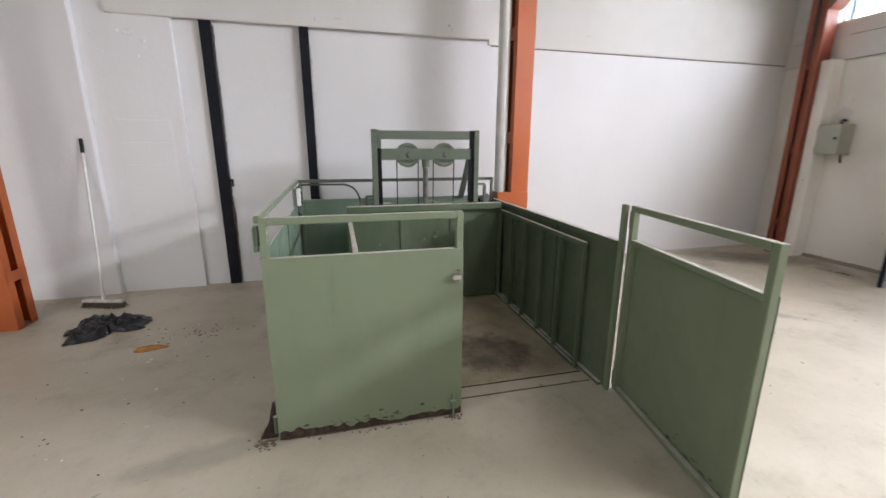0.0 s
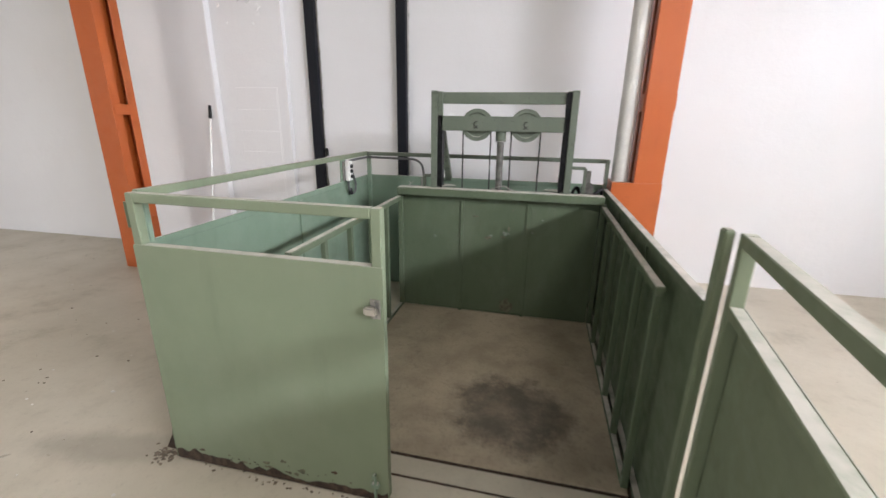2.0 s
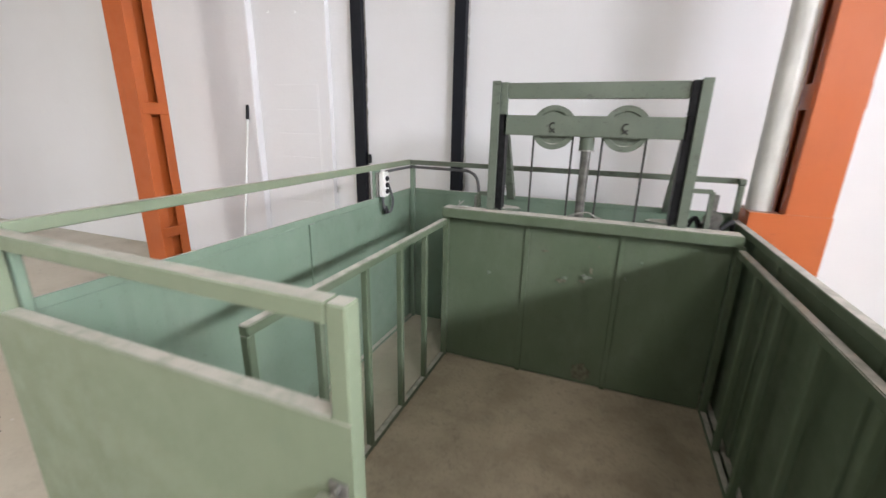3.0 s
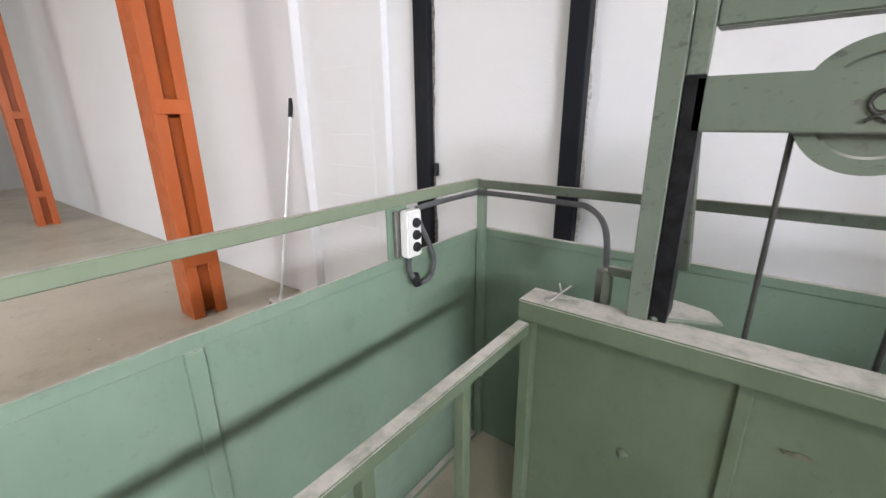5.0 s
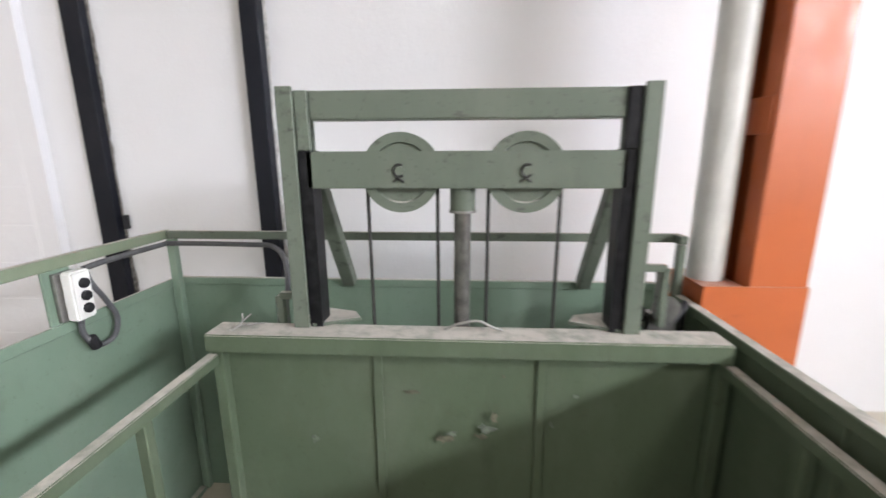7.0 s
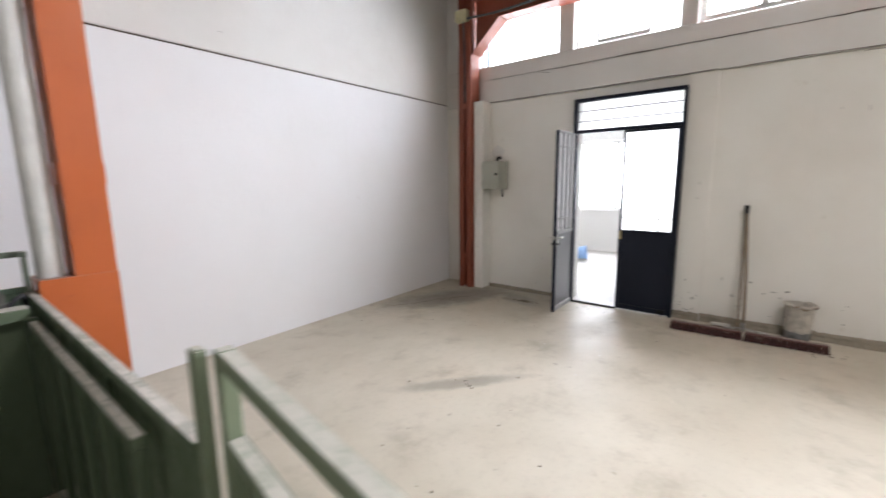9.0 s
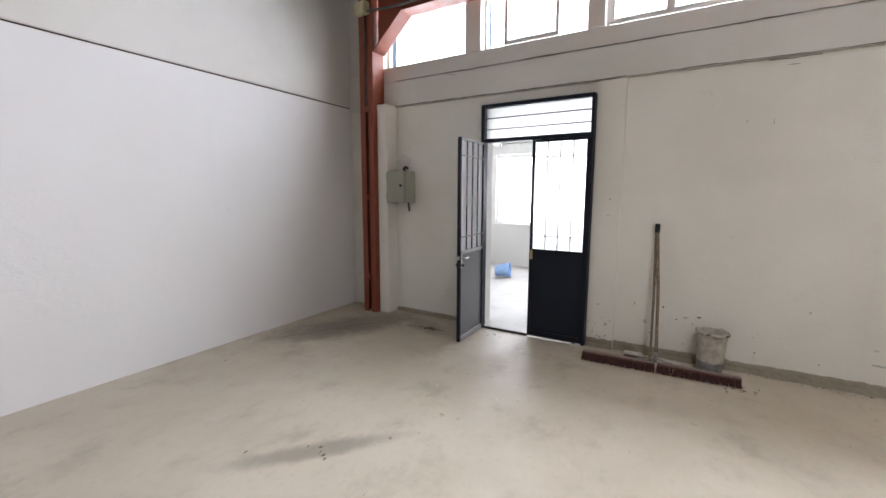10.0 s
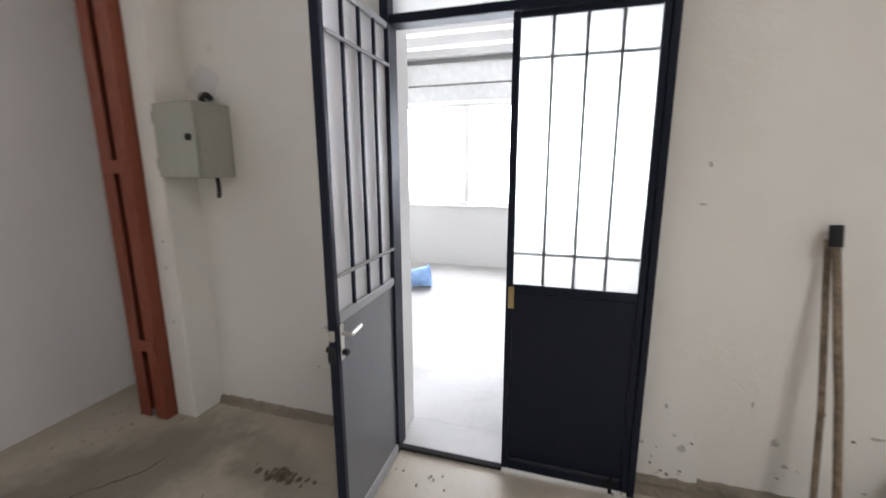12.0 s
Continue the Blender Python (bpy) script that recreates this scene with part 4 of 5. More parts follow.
def build_mast():
    m = thing("lift_mast", (0.855, 3.9, 1.0), "sage green lift mast with pulley beam and ropes", "mast")
    y = 3.832
    for xa, s in ((0.342, 1), (1.370, -1)):
        o = [(xa, y), (xa + s * 0.046, y), (xa + s * 0.046, y + 0.012), (xa + s * 0.012, y + 0.012), (xa + s * 0.012, y + 0.085), (xa + s * 0.070, y + 0.085), (xa + s * 0.070, y + 0.097), (xa, y + 0.097)]
        part("post", prism(o, 2, 1.004, 1.700), MAST, m, bevel=0.002)
        ga, gb = min(xa + s * 0.047, xa + s * 0.084), max(xa + s * 0.047, xa + s * 0.084)
        # right head strip is black to paint the post's shadow side
        part("head_strip", box(ga, y + 0.010, 1.531, gb, y + 0.030, 1.690), MAST if s > 0 else GREASE_AND_SHADE, m, bevel=0.002)
        part("guide_strip", box(ga, y + 0.013, 1.004, gb, y + 0.083, 1.530), GREASE_AND_SHADE, m, "black greased guide strip")
        part("brace", bar((xa + s * 0.045, 3.935, 1.52), (xa + s * 0.045, 4.287, 1.012), 0.05, 0.05), MAST, m, bevel=0.004)
        part("gusset", prism([(xa + s * 0.055, 3.84), (xa + s * 0.19, 3.90), (xa + s * 0.16, 3.955), (xa + s * 0.055, 3.985), (xa - s * 0.02, 3.94)], 2, 1.0035, 1.014), MAST, m, "dusty gusset plate at the post foot", bevel=0.002)
    part("head_beam", box(0.426, 3.852, 1.612, 1.286, 3.905, 1.690), MAST, m, bevel=0.004, seg=2)
    part("pulley_beam", box(0.410, 3.845, 1.425, 1.300, 3.861, 1.528), MAST, m, bevel=0.003, seg=2)
    part("pulley_beam", box(0.430, 3.915, 1.425, 1.285, 3.929, 1.528), MAST, m, bevel=0.003, seg=2)
    for k, cx in enumerate((0.676, 1.030)):
        prof = [(0.012, -0.024), (0.040, -0.024), (0.042, -0.012), (0.082, -0.012), (0.086, -0.022), (0.113, -0.024), (0.113, -0.012), (0.094, 0.0), (0.113, 0.012), (0.113, 0.024), (0.012, 0.024)]
        wheel = part("pulley", lathe(prof, (cx, 3.888, 1.468), 1, 48), MAST, m, smooth=True)
        part("axle", tube([(cx, 3.839, 1.474), (cx, 3.925, 1.474)], 0.012, 16), MAST, wheel)
        part("weld_stop", tube(spline([(cx + 0.010, 3.842, 1.462), (cx - 0.005, 3.841, 1.457), (cx - 0.016, 3.842, 1.472), (cx - 0.008, 3.841, 1.490), (cx + 0.009, 3.842, 1.491)]), 0.0034, 8), ROPE, wheel, "dark welded locking tab", smooth=True)
        part("weld_stop", tube(spline([(cx - 0.018, 3.842, 1.444), (cx - 0.003, 3.841, 1.453), (cx + 0.012, 3.842, 1.443)]), 0.0030, 8), ROPE, wheel, "dark weld bead", smooth=True)
        for dx in (-0.103, 0.103):
            part("wire_rope", tube([(cx + dx, 3.888, 1.472), (cx + dx * 1.0, 3.93, 0.30)], 0.0055, 8), ROPE, m, smooth=True)
    cyl = part("cylinder_rod", tube([(0.852, 3.945, 0.2), (0.852, 3.900, 1.366)], 0.025, 20), ROD, m, "grey steel hydraulic rod", smooth=True)
    part("collar", tube([(0.852, 3.898, 1.360), (0.852, 3.896, 1.424)], 0.037, 24), MAST, m, smooth=True)
    part("collar_ring", tube([(0.852, 3.899, 1.352), (0.852, 3.899, 1.359)], 0.040, 24), STEEL, m, smooth=True)
    # limit-switch arms on both posts
    for pts in ([(0.342, 3.90, 1.085), (0.275, 3.90, 1.085), (0.275, 3.90, 0.99)], [(1.372, 3.93, 1.180), (1.470, 3.93, 1.180), (1.470, 3.93, 0.99)]):
        for a, b in zip(pts, pts[1:]):
            part("switch_arm", bar(a, b, 0.022, 0.022), MAST, m, bevel=0.002)


def build_lift_details():
    # pendant control with its cable
    s = thing("control_switch", (GX0, 3.82, 1.04), "white three-button control box on the green rail", "switch")
    x = GX0 + 0.005
    part("back_plate", box(x, 3.776, 1.028, x + 0.014, 3.846, 1.178), STEEL, s, bevel=0.002)
    body = part("body", box(x + 0.0145, 3.790, 1.026, x + 0.052, 3.858, 1.180), WHITE_BOX, s, bevel=0.006, seg=2)
    for z in (1.060, 1.100, 1.140):
        part("button", lathe([(0.016, 0.0), (0.016, 0.007), (0.012, 0.012), (0.002, 0.012)], (x + 0.052, 3.827, z), 0, 18), RUBBER, body, "black round button", smooth=True)
    pts = [(x + 0.03, 3.82, 1.028), (x + 0.03, 3.815, 0.985), (x + 0.035, 3.83, 0.945), (x + 0.03, 3.87, 0.915), (x + 0.03, 3.925, 0.925),
           (x + 0.03, 3.945, 0.985), (x + 0.025, 3.915, 1.06), (x + 0.02, 3.885, 1.12), (x + 0.018, 3.872, 1.172)]
    fine = spline(pts, 14)
    c = part("flexible_conduit", tube(fine, 0.009, 8, None, [0.0095 if k % 2 else 0.0078 for k in range(len(fine))]), CONDUIT, smooth=True)
    tagged(c, "grey corrugated conduit looped under the control box", "cable")
    c = part("plug", tube([(x + 0.034, 3.832, 0.958), (x + 0.034, 3.85, 0.915)], 0.016, 12), RUBBER, bevel=0.003)
    tagged(c, "black cable gland on the conduit", "cable gland")
    pts = [(x + 0.016, 3.872, 1.172), (x + 0.016, 3.95, 1.176), (x + 0.018, 4.20, 1.176), (x + 0.05, 4.245, 1.176), (0.0, 4.250, 1.172), (0.10, 4.235, 1.168), (0.18, 4.16, 1.13), (0.225, 4.06, 1.04), (0.235, 4.0, 0.96), (0.24, 3.97, 0.6)]
    c = part("power_cable", tube(spline(pts, 10), 0.010, 8), CONDUIT, smooth=True)
    tagged(c, "dark grey cable tied along the guard rail", "cable")
    # pipe stub the cable runs into
    st = part("conduit_stub", box(0.228, 3.955, 0.85, 0.262, 3.985, 1.06), STEEL, bevel=0.003)
    tagged(st, "grey steel cable stub behind the platform", "cable duct")
    v = thing("hydraulic_valve", (1.50, 4.02, 0.9), "grimy hydraulic valve with a small hand wheel", "valve")
    part("bracket", box(1.488, 4.015, 0.90, 1.522, 4.03, 1.155), ROD, v, bevel=0.002)
    part("hand_wheel", lathe([(0.030, -0.006), (0.044, -0.006), (0.044, 0.006), (0.030, 0.006)], (1.50, 3.965, 1.035), 1, 24), ROD, v, smooth=True)
    for k in range(4):
        a = math.pi / 4 + k * math.pi / 2
        part("spoke", bar((1.50, 3.965, 1.035), (1.50 + 0.033 * math.cos(a), 3.965, 1.035 + 0.033 * math.sin(a)), 0.009, 0.009), ROD, v)
    part("hub", tube([(1.50, 3.955, 1.035), (1.50, 4.02, 1.035)], 0.014, 14), ROD, v, smooth=True)
    part("body", box(1.455, 3.99, 0.94, 1.55, 4.05, 1.005), ROD, v, bevel=0.008, seg=2)
    part("hose", tube(spline([(1.455, 4.02, 0.98), (1.43, 4.0, 1.03), (1.405, 4.0, 1.0), (1.40, 4.02, 0.93), (1.40, 4.03, 0.7)]), 0.012, 8), RUBBER, v, smooth=True)
    part("hose", tube(spline([(1.55, 4.02, 0.97), (1.60, 4.05, 1.01), (1.625, 4.1, 0.98), (1.63, 4.12, 0.7)]), 0.012, 8), RUBBER, v, smooth=True)
    # loose scraps on the channel
    w = part("bent_wire", tube(spline([(0.80, 3.835, 1.007), (0.845, 3.83, 1.028), (0.90, 3.825, 1.040), (0.94, 3.83, 1.020), (0.972, 3.835, 1.008)]), 0.0042, 6), CONDUIT_PALE, smooth=True)
    tagged(w, "bent grey wire on the dusty channel", "wire")
    bm = bmesh.new()
    for pts in ([(0.155, 3.80, 1.0055), (0.17, 3.82, 1.012), (0.20, 3.85, 1.040)], [(0.165, 3.80, 1.0055), (0.18, 3.83, 1.022), (0.165, 3.86, 1.035)], [(0.17, 3.82, 1.010), (0.21, 3.83, 1.014), (0.235, 3.86, 1.006)]):
        tube(spline(pts, 4), 0.0028, 5, bm)
    w = part("twine", bm, CONDUIT_PALE, smooth=True)
    tagged(w, "frayed scrap of pale twine", "twine")


build_guard()
gl = gate(-1, "closed sage green steel lift gate with latch")
gl.matrix_world = pose(-0.357, 1.995, 0, 0, 0, 0)
gr = gate(1, "open sage green steel lift gate swung outwards", 0.992)
gr.matrix_world = pose(1.705, 1.972, 0, 0, 0, -98.4)
build_platform()
build_mast()
build_lift_details()


# ---- the double door in the east wall ----
def leaf(y_sign, material, sheet, pane_glass, label, rails, z0):
    """Door leaf, hinge at the origin, along +x; lower sheet, barred glazing above."""
    d = thing("door_leaf", (0, 0, 0), label, "door", kind="structure")
    W, z1, th, st = 0.588, 2.130, 0.038, 0.030
    for a, b in ((0, st), (W - st, W)):
        part("stile", box(a, -th / 2, z0, b, th / 2, z1), material, d, bevel=0.004)
    for a, b in ((z0, z0 + 0.055), (0.940, 0.980), (z1 - 0.026, z1)):
        part("rail", box(st + 0.001, -th / 2 + 0.001, a, W - st - 0.001, th / 2 - 0.001, b), rails, d, bevel=0.004)
    part("lower_sheet", box(st + 0.001, -0.005, z0 + 0.056, W - st - 0.001, 0.005, 0.939), sheet, d)
    for k in range(1, 4):
        x = st + (W - 2 * st) * k / 4
        part("glazing_bar", bar((x, y_sign * -0.010, 0.98), (x, y_sign * -0.010, z1 - 0.026), 0.012, 0.012), material, d)
    for z in (1.124, 1.952):
        part("glazing_bar", bar((st + 0.001, y_sign * -0.017, z), (W - st - 0.001, y_sign * -0.017, z), 0.012, 0.012), rails, d)
    pane = part("pane", box(st + 0.001, y_sign * 0.004, 0.98, W - st - 0.001, y_sign * 0.004 + 0.004, z1 - 0.026), pane_glass, d, "ribbed glass")
    pane.visible_shadow = False
    return d, W


def build_door():
    f = thing("door_frame", (6.56, 2.47, 0), "dark painted steel door frame with a glazed transom", "door frame", kind="structure")
    xa, xb, y0, y1 = 6.505, 6.60, 1.868, 3.082
    part("jamb", box(xa, y0, 0, xb, y0 + 0.030, 2.542), NAVY, f, bevel=0.004)
    part("jamb", box(xa, y1 - 0.042, 0, xb, y1, 2.542), NAVY, f, bevel=0.004)
    part("head", box(xa, y0 + 0.031, 2.50, xb, y1 - 0.043, 2.542), NAVY, f, bevel=0.004)
    part("transom_bar", box(xa - 0.004, y0 + 0.031, 2.131, xb, y1 - 0.043, 2.172), NAVY, f, bevel=0.004)
    part("threshold", box(xa, 2.485, 0.0, 6.545, y1 - 0.043, 0.016), GRIMY, f, bevel=0.003)
    for z in (2.275, 2.395):
        part("transom_rod", bar((6.55, y0 + 0.031, z), (6.55, y1 - 0.043, z), 0.010, 0.010), NAVY, f)
    pane = part("transom_pane", box(6.565, y0 + 0.031, 2.172, 6.569, y1 - 0.043, 2.50), RIBBED, f)
    pane.visible_shadow = False
    part("reveal", box(6.6015, y0 - 0.002, 0, 6.80, y0 + 0.012, 2.543), WALL_ROOM, f)
    part("reveal", box(6.6015, y1 - 0.012, 0, 6.80, y1 + 0.002, 2.543), WALL_ROOM, f)
    a, W = leaf(1, NAVY, NAVY, RIBBED, "closed dark navy steel door leaf with frosted glazing", NAVY, 0.015)
    part("bottom_cover", box(0.04, 0.0192, 0.050, W - 0.04, 0.031, 0.078), NAVY, a, bevel=0.004, seg=2)
    part("foot_bolt", tube([(0.075, 0.034, 0.010), (0.075, 0.034, 0.085)], 0.009, 10), GRIMY, a, "rusty foot bolt", smooth=True)
    part("bolt_plate", box(0.045, 0.0312, 0.035, 0.115, 0.036, 0.070), GRIMY, a, bevel=0.002)
    a.name = "door_1"
    a.matrix_world = pose(6.535, 1.8985, 0, 0, 0, 90)
    part("lock_plate", box(W - 0.040, 0.020, 0.865, W - 0.012, 0.024, 0.97), BRASS, a, "tarnished brass lock plate", bevel=0.002)
    b, W = leaf(-1, NAVY, DOOR_SHEET_LIT, CLOUDY, "open dark steel door leaf with barred glazing", DOOR_RAIL_LIT, 0.006)
    b.name = "door_2"
    b.matrix_world = pose(6.500, 3.045, 0, 0, 0, 181.5)
    for s in (1, -1):
        h = part("handle", tube(spline([(W - 0.035, s * 0.02, 0.905), (W - 0.035, s * 0.055, 0.905), (W - 0.050, s * 0.060, 0.905), (W - 0.125, s * 0.052, 0.903)], 6), 0.010, 10), CHROME, b, "chrome lever handle", smooth=True)
        part("rose", box(W - 0.046, 0.0195 if s > 0 else -0.024, 0.80, W - 0.020, 0.024 if s > 0 else -0.0195, 0.94), CHROME, h, bevel=0.002)
        part("key_cylinder", tube([(W - 0.033, s * 0.02, 0.83), (W - 0.033, s * 0.045, 0.83)], 0.012, 12), RUBBER, h)
    part("lock_case", box(W + 0.001, -0.014, 0.80, W + 0.018, 0.014, 0.86), RUBBER, b, "black lock bolt housing", bevel=0.003)
    part("strike", box(W + 0.001, -0.012, 0.885, W + 0.012, 0.012, 0.925), CHROME, b, bevel=0.002)


build_door()

# ---- fuse box ----
fb = thing("fuse_box", (6.5, 4.14, 1.45), "grey-green metal electric box on the wall", "electric box")
part("body", box(6.395, 4.060, 1.455, 6.619, 4.343, 1.845), BOX_GREY, fb, bevel=0.006, seg=2)
dr = part("door", box(6.378, 4.064, 1.460, 6.394, 4.340, 1.840), BOX_GREY, fb, bevel=0.004, seg=2)
part("lock", lathe([(0.018, 0), (0.018, -0.01), (0.010, -0.016), (0.002, -0.016)], (6.378, 4.11, 1.665), 0, 18), RUBBER, dr, smooth=True)
for z in (1.53, 1.77):
    part("hinge", tube([(6.384, 4.344, z - 0.03), (6.384, 4.344, z + 0.03)], 0.007, 10), BOX_GREY, dr)
part("cable_tail", tube(spline([(6.52, 4.10, 1.456), (6.515, 4.09, 1.41), (6.495, 4.07, 1.375), (6.47, 4.05, 1.355)]), 0.011, 8), RUBBER, fb, "black cable end", smooth=True)
part("cable_tuft", tube(spline([(6.60, 4.20, 1.846), (6.57, 4.20, 1.88), (6.585, 4.18, 1.905), (6.60, 4.16, 1.88)]), 0.014, 8), RUBBER, fb, smooth=True)
part("cable_tuft", tube(spline([(6.60, 4.23, 1.846), (6.58, 4.22, 1.90), (6.60, 4.19, 1.915)]), 0.012, 8), STEEL, fb, smooth=True)


# ---- things along the east wall ----
def build_squeegee():
    s = thing("wide_push_broom", (6.22, 1.17, 0), "wide maroon-bristled push broom with a grey wooden handle", "broom")
    a, b = Vector((6.175, 1.80, 0.0)), Vector((6.235, 0.55, 0.0))
    rnd = random.Random(21)
    for k, (p, q) in enumerate(((a, a.lerp(b, 0.493)), (a.lerp(b, 0.507), b))):
        block = part("block", bar(p + Vector((0, 0, 0.076)), q + Vector((0, 0, 0.074 - 0.004 * k)), 0.060, 0.022), SQUEE, s, "dusty maroon wooden block", bevel=0.005, seg=2)
        bm = bmesh.new()
        d = (q - p)
        n = 44
        for i in range(n):
            for row in range(4):
                c = p + d * ((i + 0.5 + rnd.uniform(-0.2, 0.2)) / n) + Vector((-0.022 + 0.0145 * row, 0, 0.066))
                tip = c + Vector(((row - 1.5) * 0.010 - 0.006, rnd.uniform(-0.006, 0.006), -0.0655 + rnd.uniform(0, 0.006)))
                w0, w1 = 0.0045, 0.0062
                r0 = [bm.verts.new(c + Vector(o)) for o in ((-w0, -w0, 0), (w0, -w0, 0), (w0, w0, 0), (-w0, w0, 0))]
                r1 = [bm.verts.new(tip + Vector(o)) for o in ((-w1, -w1, 0), (w1, -w1, 0), (w1, w1, 0), (-w1, w1, 0))]
                for m in range(4):
                    bm.faces.new((r0[m], r0[(m + 1) % 4], r1[(m + 1) % 4], r1[m]))
                bm.faces.new(r1)
        part("bristles", bm, MAROON, block, "worn maroon bristle tufts")
    mid = a.lerp(b, 0.49)
    part("socket", tube([mid + Vector((0.01, 0, 0.088)), Vector((6.373, 1.189, 0.115))], 0.018, 14), STEEL, s, smooth=True)
    top = Vector((6.575, 1.262, 1.262))
    part("handle", tube([(6.365, 1.188, 0.10), (6.47, 1.213, 0.65), top], 0.015, 12), WOOD, s, smooth=True)
    part("end_grip", tube([top - Vector((0.012, 0, 0.05)), top + Vector((0.005, 0, 0.03))], 0.022, 12), RUBBER, s, smooth=True)
    for d in (0.12, -0.12):
        e = a.lerp(b, 0.49 + d)
        part("stay", bar(mid + Vector((0.045, 0, 0.105)), e + Vector((0.01, 0, 0.090)), 0.03, 0.005), STEEL, s)
    h = thing("wooden_pole", (6.4, 1.25, 0), "second pale wooden pole leaning on the wall", "pole")
    part("shaft", tube([(6.42, 1.238, 0.012), (6.495, 1.248, 0.6), (6.600, 1.272, 1.235)], 0.012, 10), WOOD, h, smooth=True)
    brush = thing("brush_head", (6.43, 1.27, 0), "pale dusty broom head lying by the wall", "brush")
    part("block", box(6.41, 1.30, 0.035, 6.46, 1.47, 0.062), CHIP, brush, bevel=0.008, seg=2)
    part("bristles", box(6.415, 1.305, 0.0, 6.455, 1.465, 0.036), BRISTLE, brush)
    p = part("wood_offcut", box(6.42, 0.98, 0.0, 6.47, 1.13, 0.03), CHIP, bevel=0.005)
    tagged(p, "pale dusty offcut by the skirting", "wood piece")


def build_bucket():
    """Tapered plaster bucket; a torn paper lining stands up and folds out over the rim."""
    bx, by, n = 6.485, 0.768, 48
    b = thing("bucket", (bx, by, 0), "dusty plaster bucket with a torn paper lining", "bucket")

    def skin(rows, wave, name, material, label, closed=False):
        bm = bmesh.new()
        rings = []
        for r, z, amount in rows:
            ring = []
            for k in range(n):
                a = 2 * math.pi * k / n
                w = amount * (noise.noise((math.cos(a) * 2.2, math.sin(a) * 2.2, wave)) + 0.6 * noise.noise((math.cos(a) * 7, math.sin(a) * 7, wave + 3)))
                ring.append(bm.verts.new((bx + (r + 0.35 * w) * math.cos(a) + 0.010 * z, by + (r + 0.35 * w) * math.sin(a) - 0.020 * z, max(0, z + 0.8 * w))))
            rings.append(ring)
        for p, q in zip(rings, rings[1:]):
            for k in range(n):
                bm.faces.new((p[k], p[(k + 1) % n], q[(k + 1) % n], q[k]))
        if closed:
            bm.faces.new(rings[0])
        part(name, bm, material, b, label, smooth=True)
    skin([(0.094, 0.0, 0), (0.098, 0.008, 0), (0.101, 0.06, 0), (0.103, 0.105, 0.012)], 1.0, "lower_wall", BUCKET_DARK, "grey stained lower part", True)
    skin([(0.1035, 0.100, 0.012), (0.108, 0.20, 0), (0.112, 0.30, 0), (0.115, 0.345, 0.006), (0.119, 0.350, 0.006), (0.119, 0.362, 0.006), (0.112, 0.364, 0.006), (0.106, 0.340, 0), (0.100, 0.16, 0)], 1.0, "upper_wall", SACK, "pale plaster-splashed upper part")
    skin([(0.104, 0.300, 0), (0.110, 0.362, 0.015), (0.122, 0.370, 0.03), (0.133, 0.360, 0.035), (0.135, 0.350, 0.04), (0.127, 0.355, 0.035), (0.108, 0.364, 0.02), (0.100, 0.310, 0)], 5.0, "torn_lining", SACK, "torn folded paper lining")
    skin([(0.117, 0.354, 0.02), (0.127, 0.360, 0.04), (0.129, 0.350, 0.05), (0.117, 0.346, 0.02)], 9.0, "torn_rim", WOOD, "torn brown rim")
    part("fill", lathe([(0.099, 0.0), (0.085, 0.012), (0.06, 0.004), (0.03, 0.016), (0.004, 0.010)], (bx + 0.003, by - 0.006, 0.30), 2, 24), BUCKET_DARK, b, "dark set plaster inside", smooth=True)


build_squeegee()
build_bucket()

# ---- next room ----
bb = thing("blue_bucket", (9.35, 4.0, 0.12), "tipped-over blue plastic bucket on the floor", "bucket")
ob = part("body", lathe([(0.095, 0.0), (0.135, 0.27), (0.142, 0.27), (0.142, 0.28), (0.128, 0.28), (0.09, 0.01), (0.004, 0.008)], (0, 0, 0), 2, 32), BLUE, smooth=True)
ob.parent, ob.matrix_basis = bb, pose(0.02, 0.14, 0.0, 82, 0, 15)
vt = thing("security_camera", (10.52, 4.66, 2.68), "small white wall camera with a dark round lens", "camera")
part("bracket", box(10.50, 4.56, 2.55, 10.54, 4.80, 2.82), WHITE_BOX, vt, bevel=0.006, seg=2)
part("body", lathe([(0.004, 0.0), (0.085, 0.0), (0.10, -0.03), (0.10, -0.10), (0.07, -0.14), (0.004, -0.145)], (10.50, 4.66, 2.68), 0, 24), WHITE_BOX, vt, smooth=True)
part("lens", lathe([(0.004, 0.0), (0.052, 0.0), (0.052, -0.012), (0.03, -0.02), (0.004, -0.02)], (10.354, 4.66, 2.68), 0, 24), RUBBER, vt, "dark round lens", smooth=True)


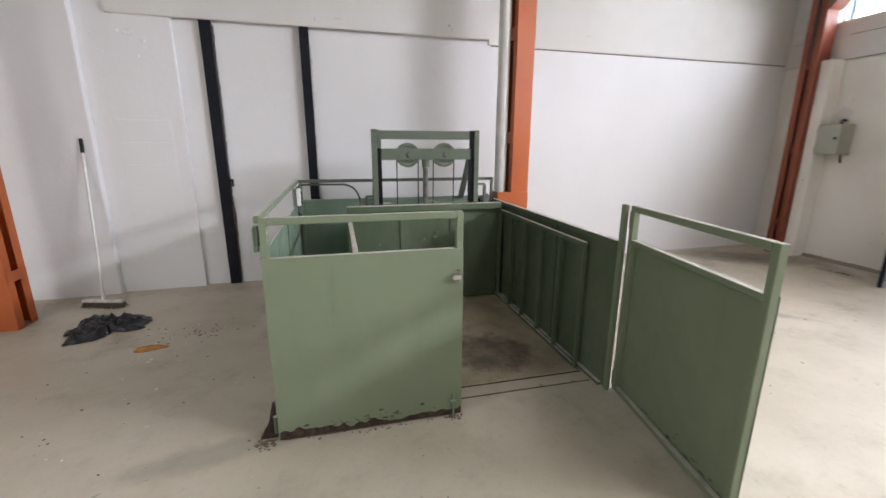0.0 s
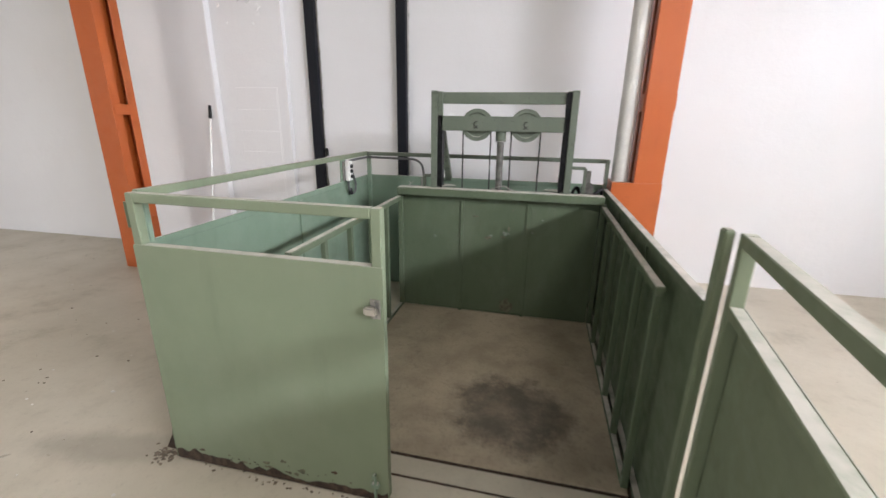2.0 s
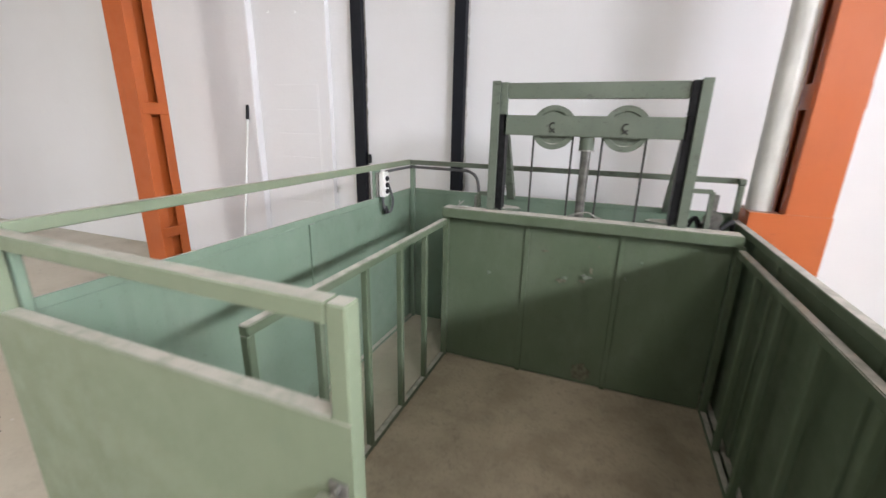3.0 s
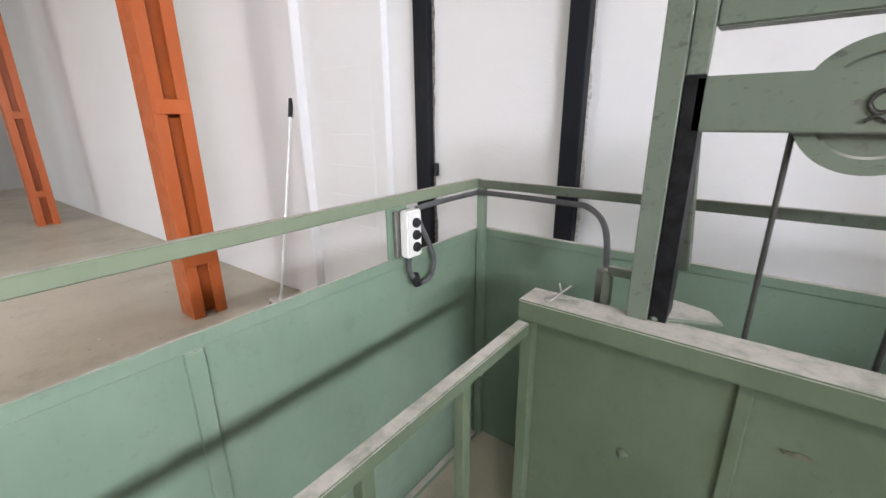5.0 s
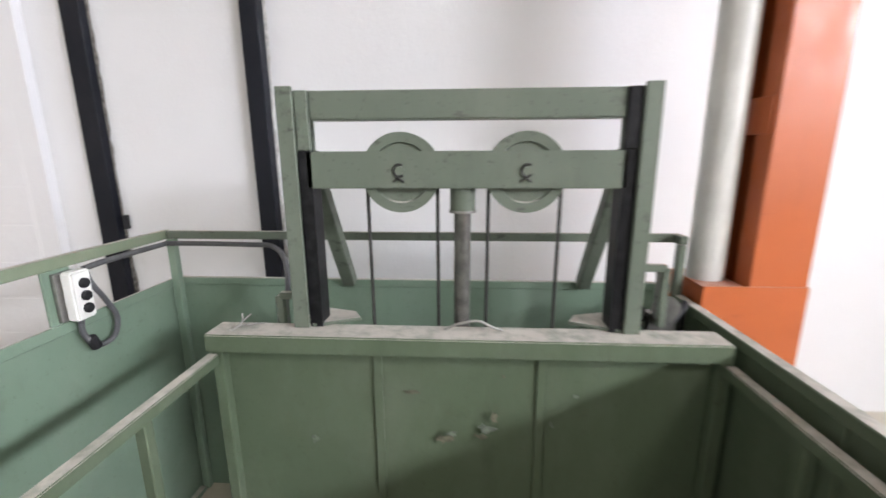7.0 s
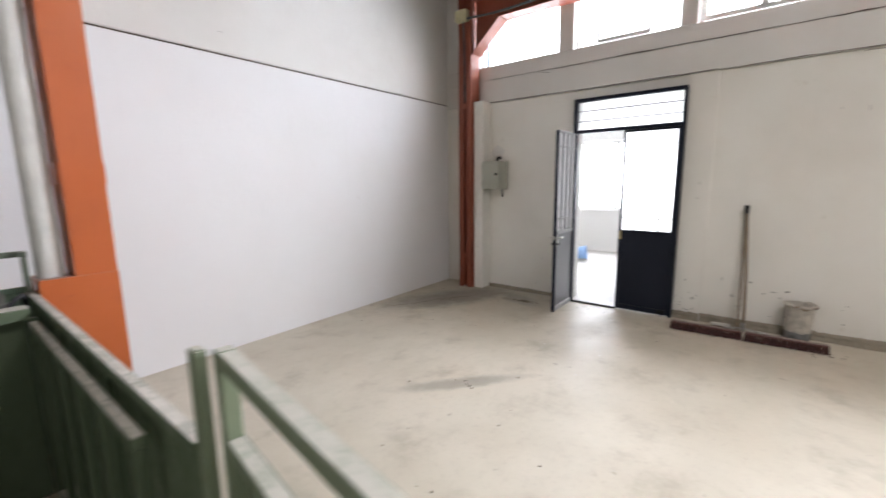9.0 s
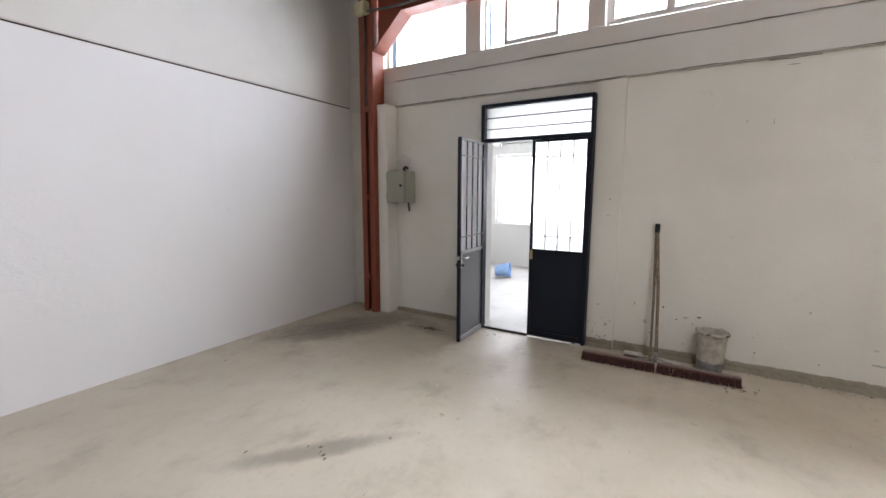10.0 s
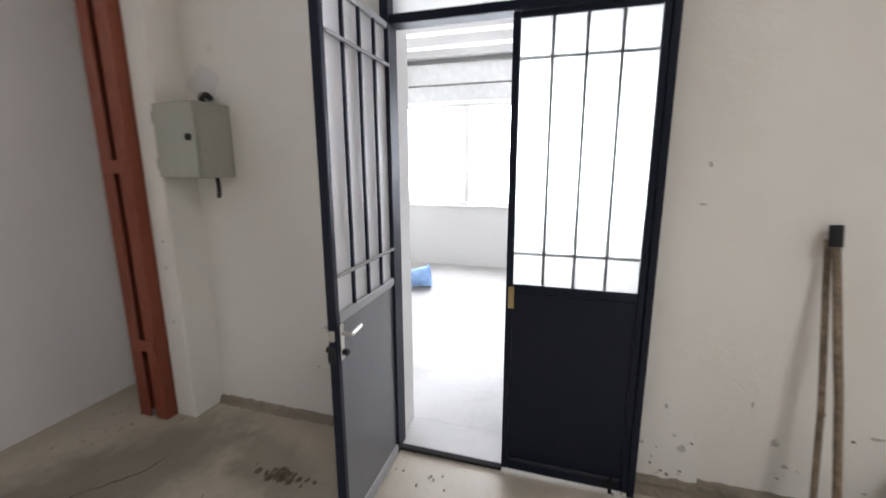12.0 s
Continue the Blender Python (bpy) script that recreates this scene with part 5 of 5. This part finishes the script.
# ---- broom, bag and litter on the hall floor ----
def build_broom():
    foot, along = Vector((-2.28, 4.435, 0.0)), Vector((0.965, -0.262, 0.0))
    b = thing("push_broom", foot, "white-handled push broom leaning on the wall", "broom")
    part("handle", tube([foot + Vector((-0.004, 0.012, 0.085)), (-2.374, 4.772, 1.49)], 0.012, 12), ALU, b, smooth=True)
    part("grip", tube([(-2.373, 4.770, 1.475), (-2.381, 4.797, 1.610)], 0.016, 12), RUBBER, b, "black rubber grip", smooth=True)
    part("socket", tube([foot + Vector((0, 0, 0.055)), foot + Vector((-0.010, 0.026, 0.15))], 0.019, 12), ALU, b, smooth=True)
    part("block", bar(foot - along * 0.205 + Vector((0, 0, 0.062)), foot + along * 0.205 + Vector((0, 0, 0.062)), 0.062, 0.028), CHIP, b, "pale dusty head", bevel=0.008, seg=2)
    bm = bmesh.new()
    rnd = random.Random(4)
    across = Vector((-along.y, along.x, 0))
    for k in range(520):
        c = foot + along * rnd.uniform(-0.2, 0.2) + across * rnd.uniform(-0.027, 0.027)
        tip = c + along * rnd.uniform(-0.03, 0.03) + across * rnd.uniform(-0.055, 0.02)
        v = [bm.verts.new(p) for p in (c + along * -0.003 + Vector((0, 0, 0.05)), c + along * 0.003 + Vector((0, 0, 0.05)), tip + along * 0.002 + Vector((0, 0, 0.001)), tip + along * -0.002 + Vector((0, 0, 0.001)))]
        bm.faces.new(v)
    part("bristles", bm, BRISTLE, b)


def build_bag():
    """Crumpled black sack lying flat."""
    bm = bmesh.new()
    n = 34
    g = []
    for i in range(n + 1):
        row = []
        for j in range(n + 1):
            u, v = i / n * 2 - 1, j / n * 2 - 1
            ang = math.atan2(v, u)
            k = max(abs(u), abs(v)) / (math.hypot(u, v) or 1)
            r = 1 + 0.45 * noise.noise((math.cos(ang) * 1.6, math.sin(ang) * 1.6, 9)) + 0.22 * noise.noise((math.cos(ang) * 5, math.sin(ang) * 5, 2))
            x, y = u * k * r * (0.27 - 0.05 * v), v * k * r * 0.29
            e = 1 - max(abs(u), abs(v)) ** 3
            h = 0.006 + e * (0.030 + 0.05 * noise.noise((x * 7, y * 7, 1)) + 0.11 * abs(noise.noise((x * 9, y * 9, 4))) + 0.05 * abs(noise.noise((x * 22, y * 22, 6))))
            c, s = math.cos(0.35), math.sin(0.35)
            row.append(bm.verts.new((-2.03 + c * x - s * y, 3.85 + s * x + c * y, max(0.003, h))))
        g.append(row)
    for i in range(n):
        for j in range(n):
            bm.faces.new((g[i][j], g[i + 1][j], g[i + 1][j + 1], g[i][j + 1]))
    border = [g[i][0] for i in range(n + 1)] + [g[n][j] for j in range(1, n + 1)] + [g[i][n] for i in range(n - 1, -1, -1)] + [g[0][j] for j in range(n - 1, 0, -1)]
    bm.faces.new([bm.verts.new((v.co.x, v.co.y, 0.0)) for v in border])
    ob = part("plastic_sack", bm, BAG, smooth=True)
    tagged(ob, "crumpled black plastic sack on the floor", "sack")


def flake(bm, x, y, r, h, seed, z=0.0):
    rnd = random.Random(seed)
    n = rnd.randint(5, 8)
    pts = [(x + r * rnd.uniform(0.6, 1.2) * math.cos(2 * math.pi * k / n), y + r * rnd.uniform(0.45, 1.0) * math.sin(2 * math.pi * k / n)) for k in range(n)]
    top = [bm.verts.new((p, q, z + h * rnd.uniform(0.5, 1.2))) for p, q in pts]
    low = [bm.verts.new((p, q, z + 0.0005)) for p, q in pts]
    bm.faces.new(top)
    for k in range(n):
        bm.faces.new((low[k], low[(k + 1) % n], top[(k + 1) % n], top[k]))


def scatter(name, spots, material, label):
    bm = bmesh.new()
    for k, (cx, cy, sx, sy, count, r0, r1) in enumerate(spots):
        rnd = random.Random(k + len(name))
        for i in range(count):
            r = rnd.uniform(r0, r1)
            flake(bm, rnd.gauss(cx, sx), rnd.gauss(cy, sy), r, r * (0.35 if r < 0.0095 else 0.12), rnd.random())
    tagged(part(name, bm, material), label, "litter", kind="stuff")


def build_crack():
    """Crack that wanders over the slab towards the wall, a thin dark ragged line."""
    rnd = random.Random(8)
    bm = bmesh.new()
    for way in ([(4.98, 4.79), (5.19, 4.66), (5.36, 4.575), (5.55, 4.515), (5.61, 4.42), (5.65, 4.27)], [(5.66, 4.40), (5.76, 4.375), (5.85, 4.305), (5.975, 4.215), (6.10, 4.20)]):
        pts = [p + Vector((rnd.uniform(-0.008, 0.008), rnd.uniform(-0.008, 0.008), 0)) for p in spline([(x, y, 0.0012) for x, y in way], 7)]
        last = None
        for p in pts:
            w = rnd.uniform(0.001, 0.006)
            pair = [bm.verts.new(p + Vector((-w, -w, 0))), bm.verts.new(p + Vector((w, w, 0)))]
            if last:
                bm.faces.new((last[0], last[1], pair[1], pair[0]))
            last = pair
    part("crack", bm, CRUMB, bpy.data.objects["floor"])


build_crack()
build_broom()
build_bag()
bm = bmesh.new()
pts = [(0.11 * math.cos(a) * (1 + 0.25 * math.cos(3 * a)), 0.055 * math.sin(a) * (1 + 0.2 * math.sin(2 * a))) for a in (2 * math.pi * k / 22 for k in range(22))]
mid = bm.verts.new((-1.49, 3.34, 0.016))
ring = [bm.verts.new((-1.49 + p, 3.34 + q, 0.004 + 0.012 * abs(noise.noise((p * 20, q * 20, 1))))) for p, q in pts]
low = [bm.verts.new((-1.49 + p, 3.34 + q, 0.0005)) for p, q in pts]
for k in range(22):
    bm.faces.new((mid, ring[k], ring[(k + 1) % 22]))
    bm.faces.new((ring[k], low[k], low[(k + 1) % 22], ring[(k + 1) % 22]))
tagged(part("dry_leaf", bm, LEAF), "dry orange-brown leaf on the floor", "leaf")
scatter("plaster_chips", [(-1.5, 3.4, 0.45, 0.4, 26, 0.005, 0.018), (-1.2, 2.4, 0.7, 0.6, 14, 0.004, 0.012), (3.6, 2.2, 1.2, 0.8, 10, 0.004, 0.012)], CHIP, "pale plaster chips scattered on the concrete")
scatter("dirt_crumbs", [(-1.25, 3.6, 0.25, 0.12, 60, 0.003, 0.014), (-1.4, 2.6, 0.9, 0.7, 44, 0.003, 0.011), (6.2, 4.75, 0.2, 0.12, 60, 0.002, 0.008), (6.56, 0.4, 0.02, 0.9, 90, 0.003, 0.012), (6.5, 1.2, 0.05, 0.3, 40, 0.003, 0.010), (0.6, 1.4, 0.8, 0.4, 14, 0.003, 0.009), (-0.44, 1.97, 0.035, 0.02, 40, 0.004, 0.014), (0.62, 1.955, 0.03, 0.012, 26, 0.004, 0.013), (0.15, 1.955, 0.25, 0.010, 30, 0.003, 0.009), (1.28, 2.133, 0.012, 0.006, 6, 0.006, 0.013), (1.5, 2.133, 0.008, 0.005, 3, 0.006, 0.010), (4.0, 2.4, 1.2, 0.9, 16, 0.005, 0.013),
                        (5.6, 3.9, 0.5, 0.5, 30, 0.002, 0.008), (6.15, 0.56, 0.05, 0.06, 12, 0.006, 0.02), (6.4, 2.8, 0.1, 0.2, 14, 0.004, 0.012), (6.15, 3.52, 0.018, 0.06, 60, 0.010, 0.026), (3.81, 2.85, 0.02, 0.04, 6, 0.006, 0.016)],
        CRUMB, "dark crumbs of dirt on the concrete")
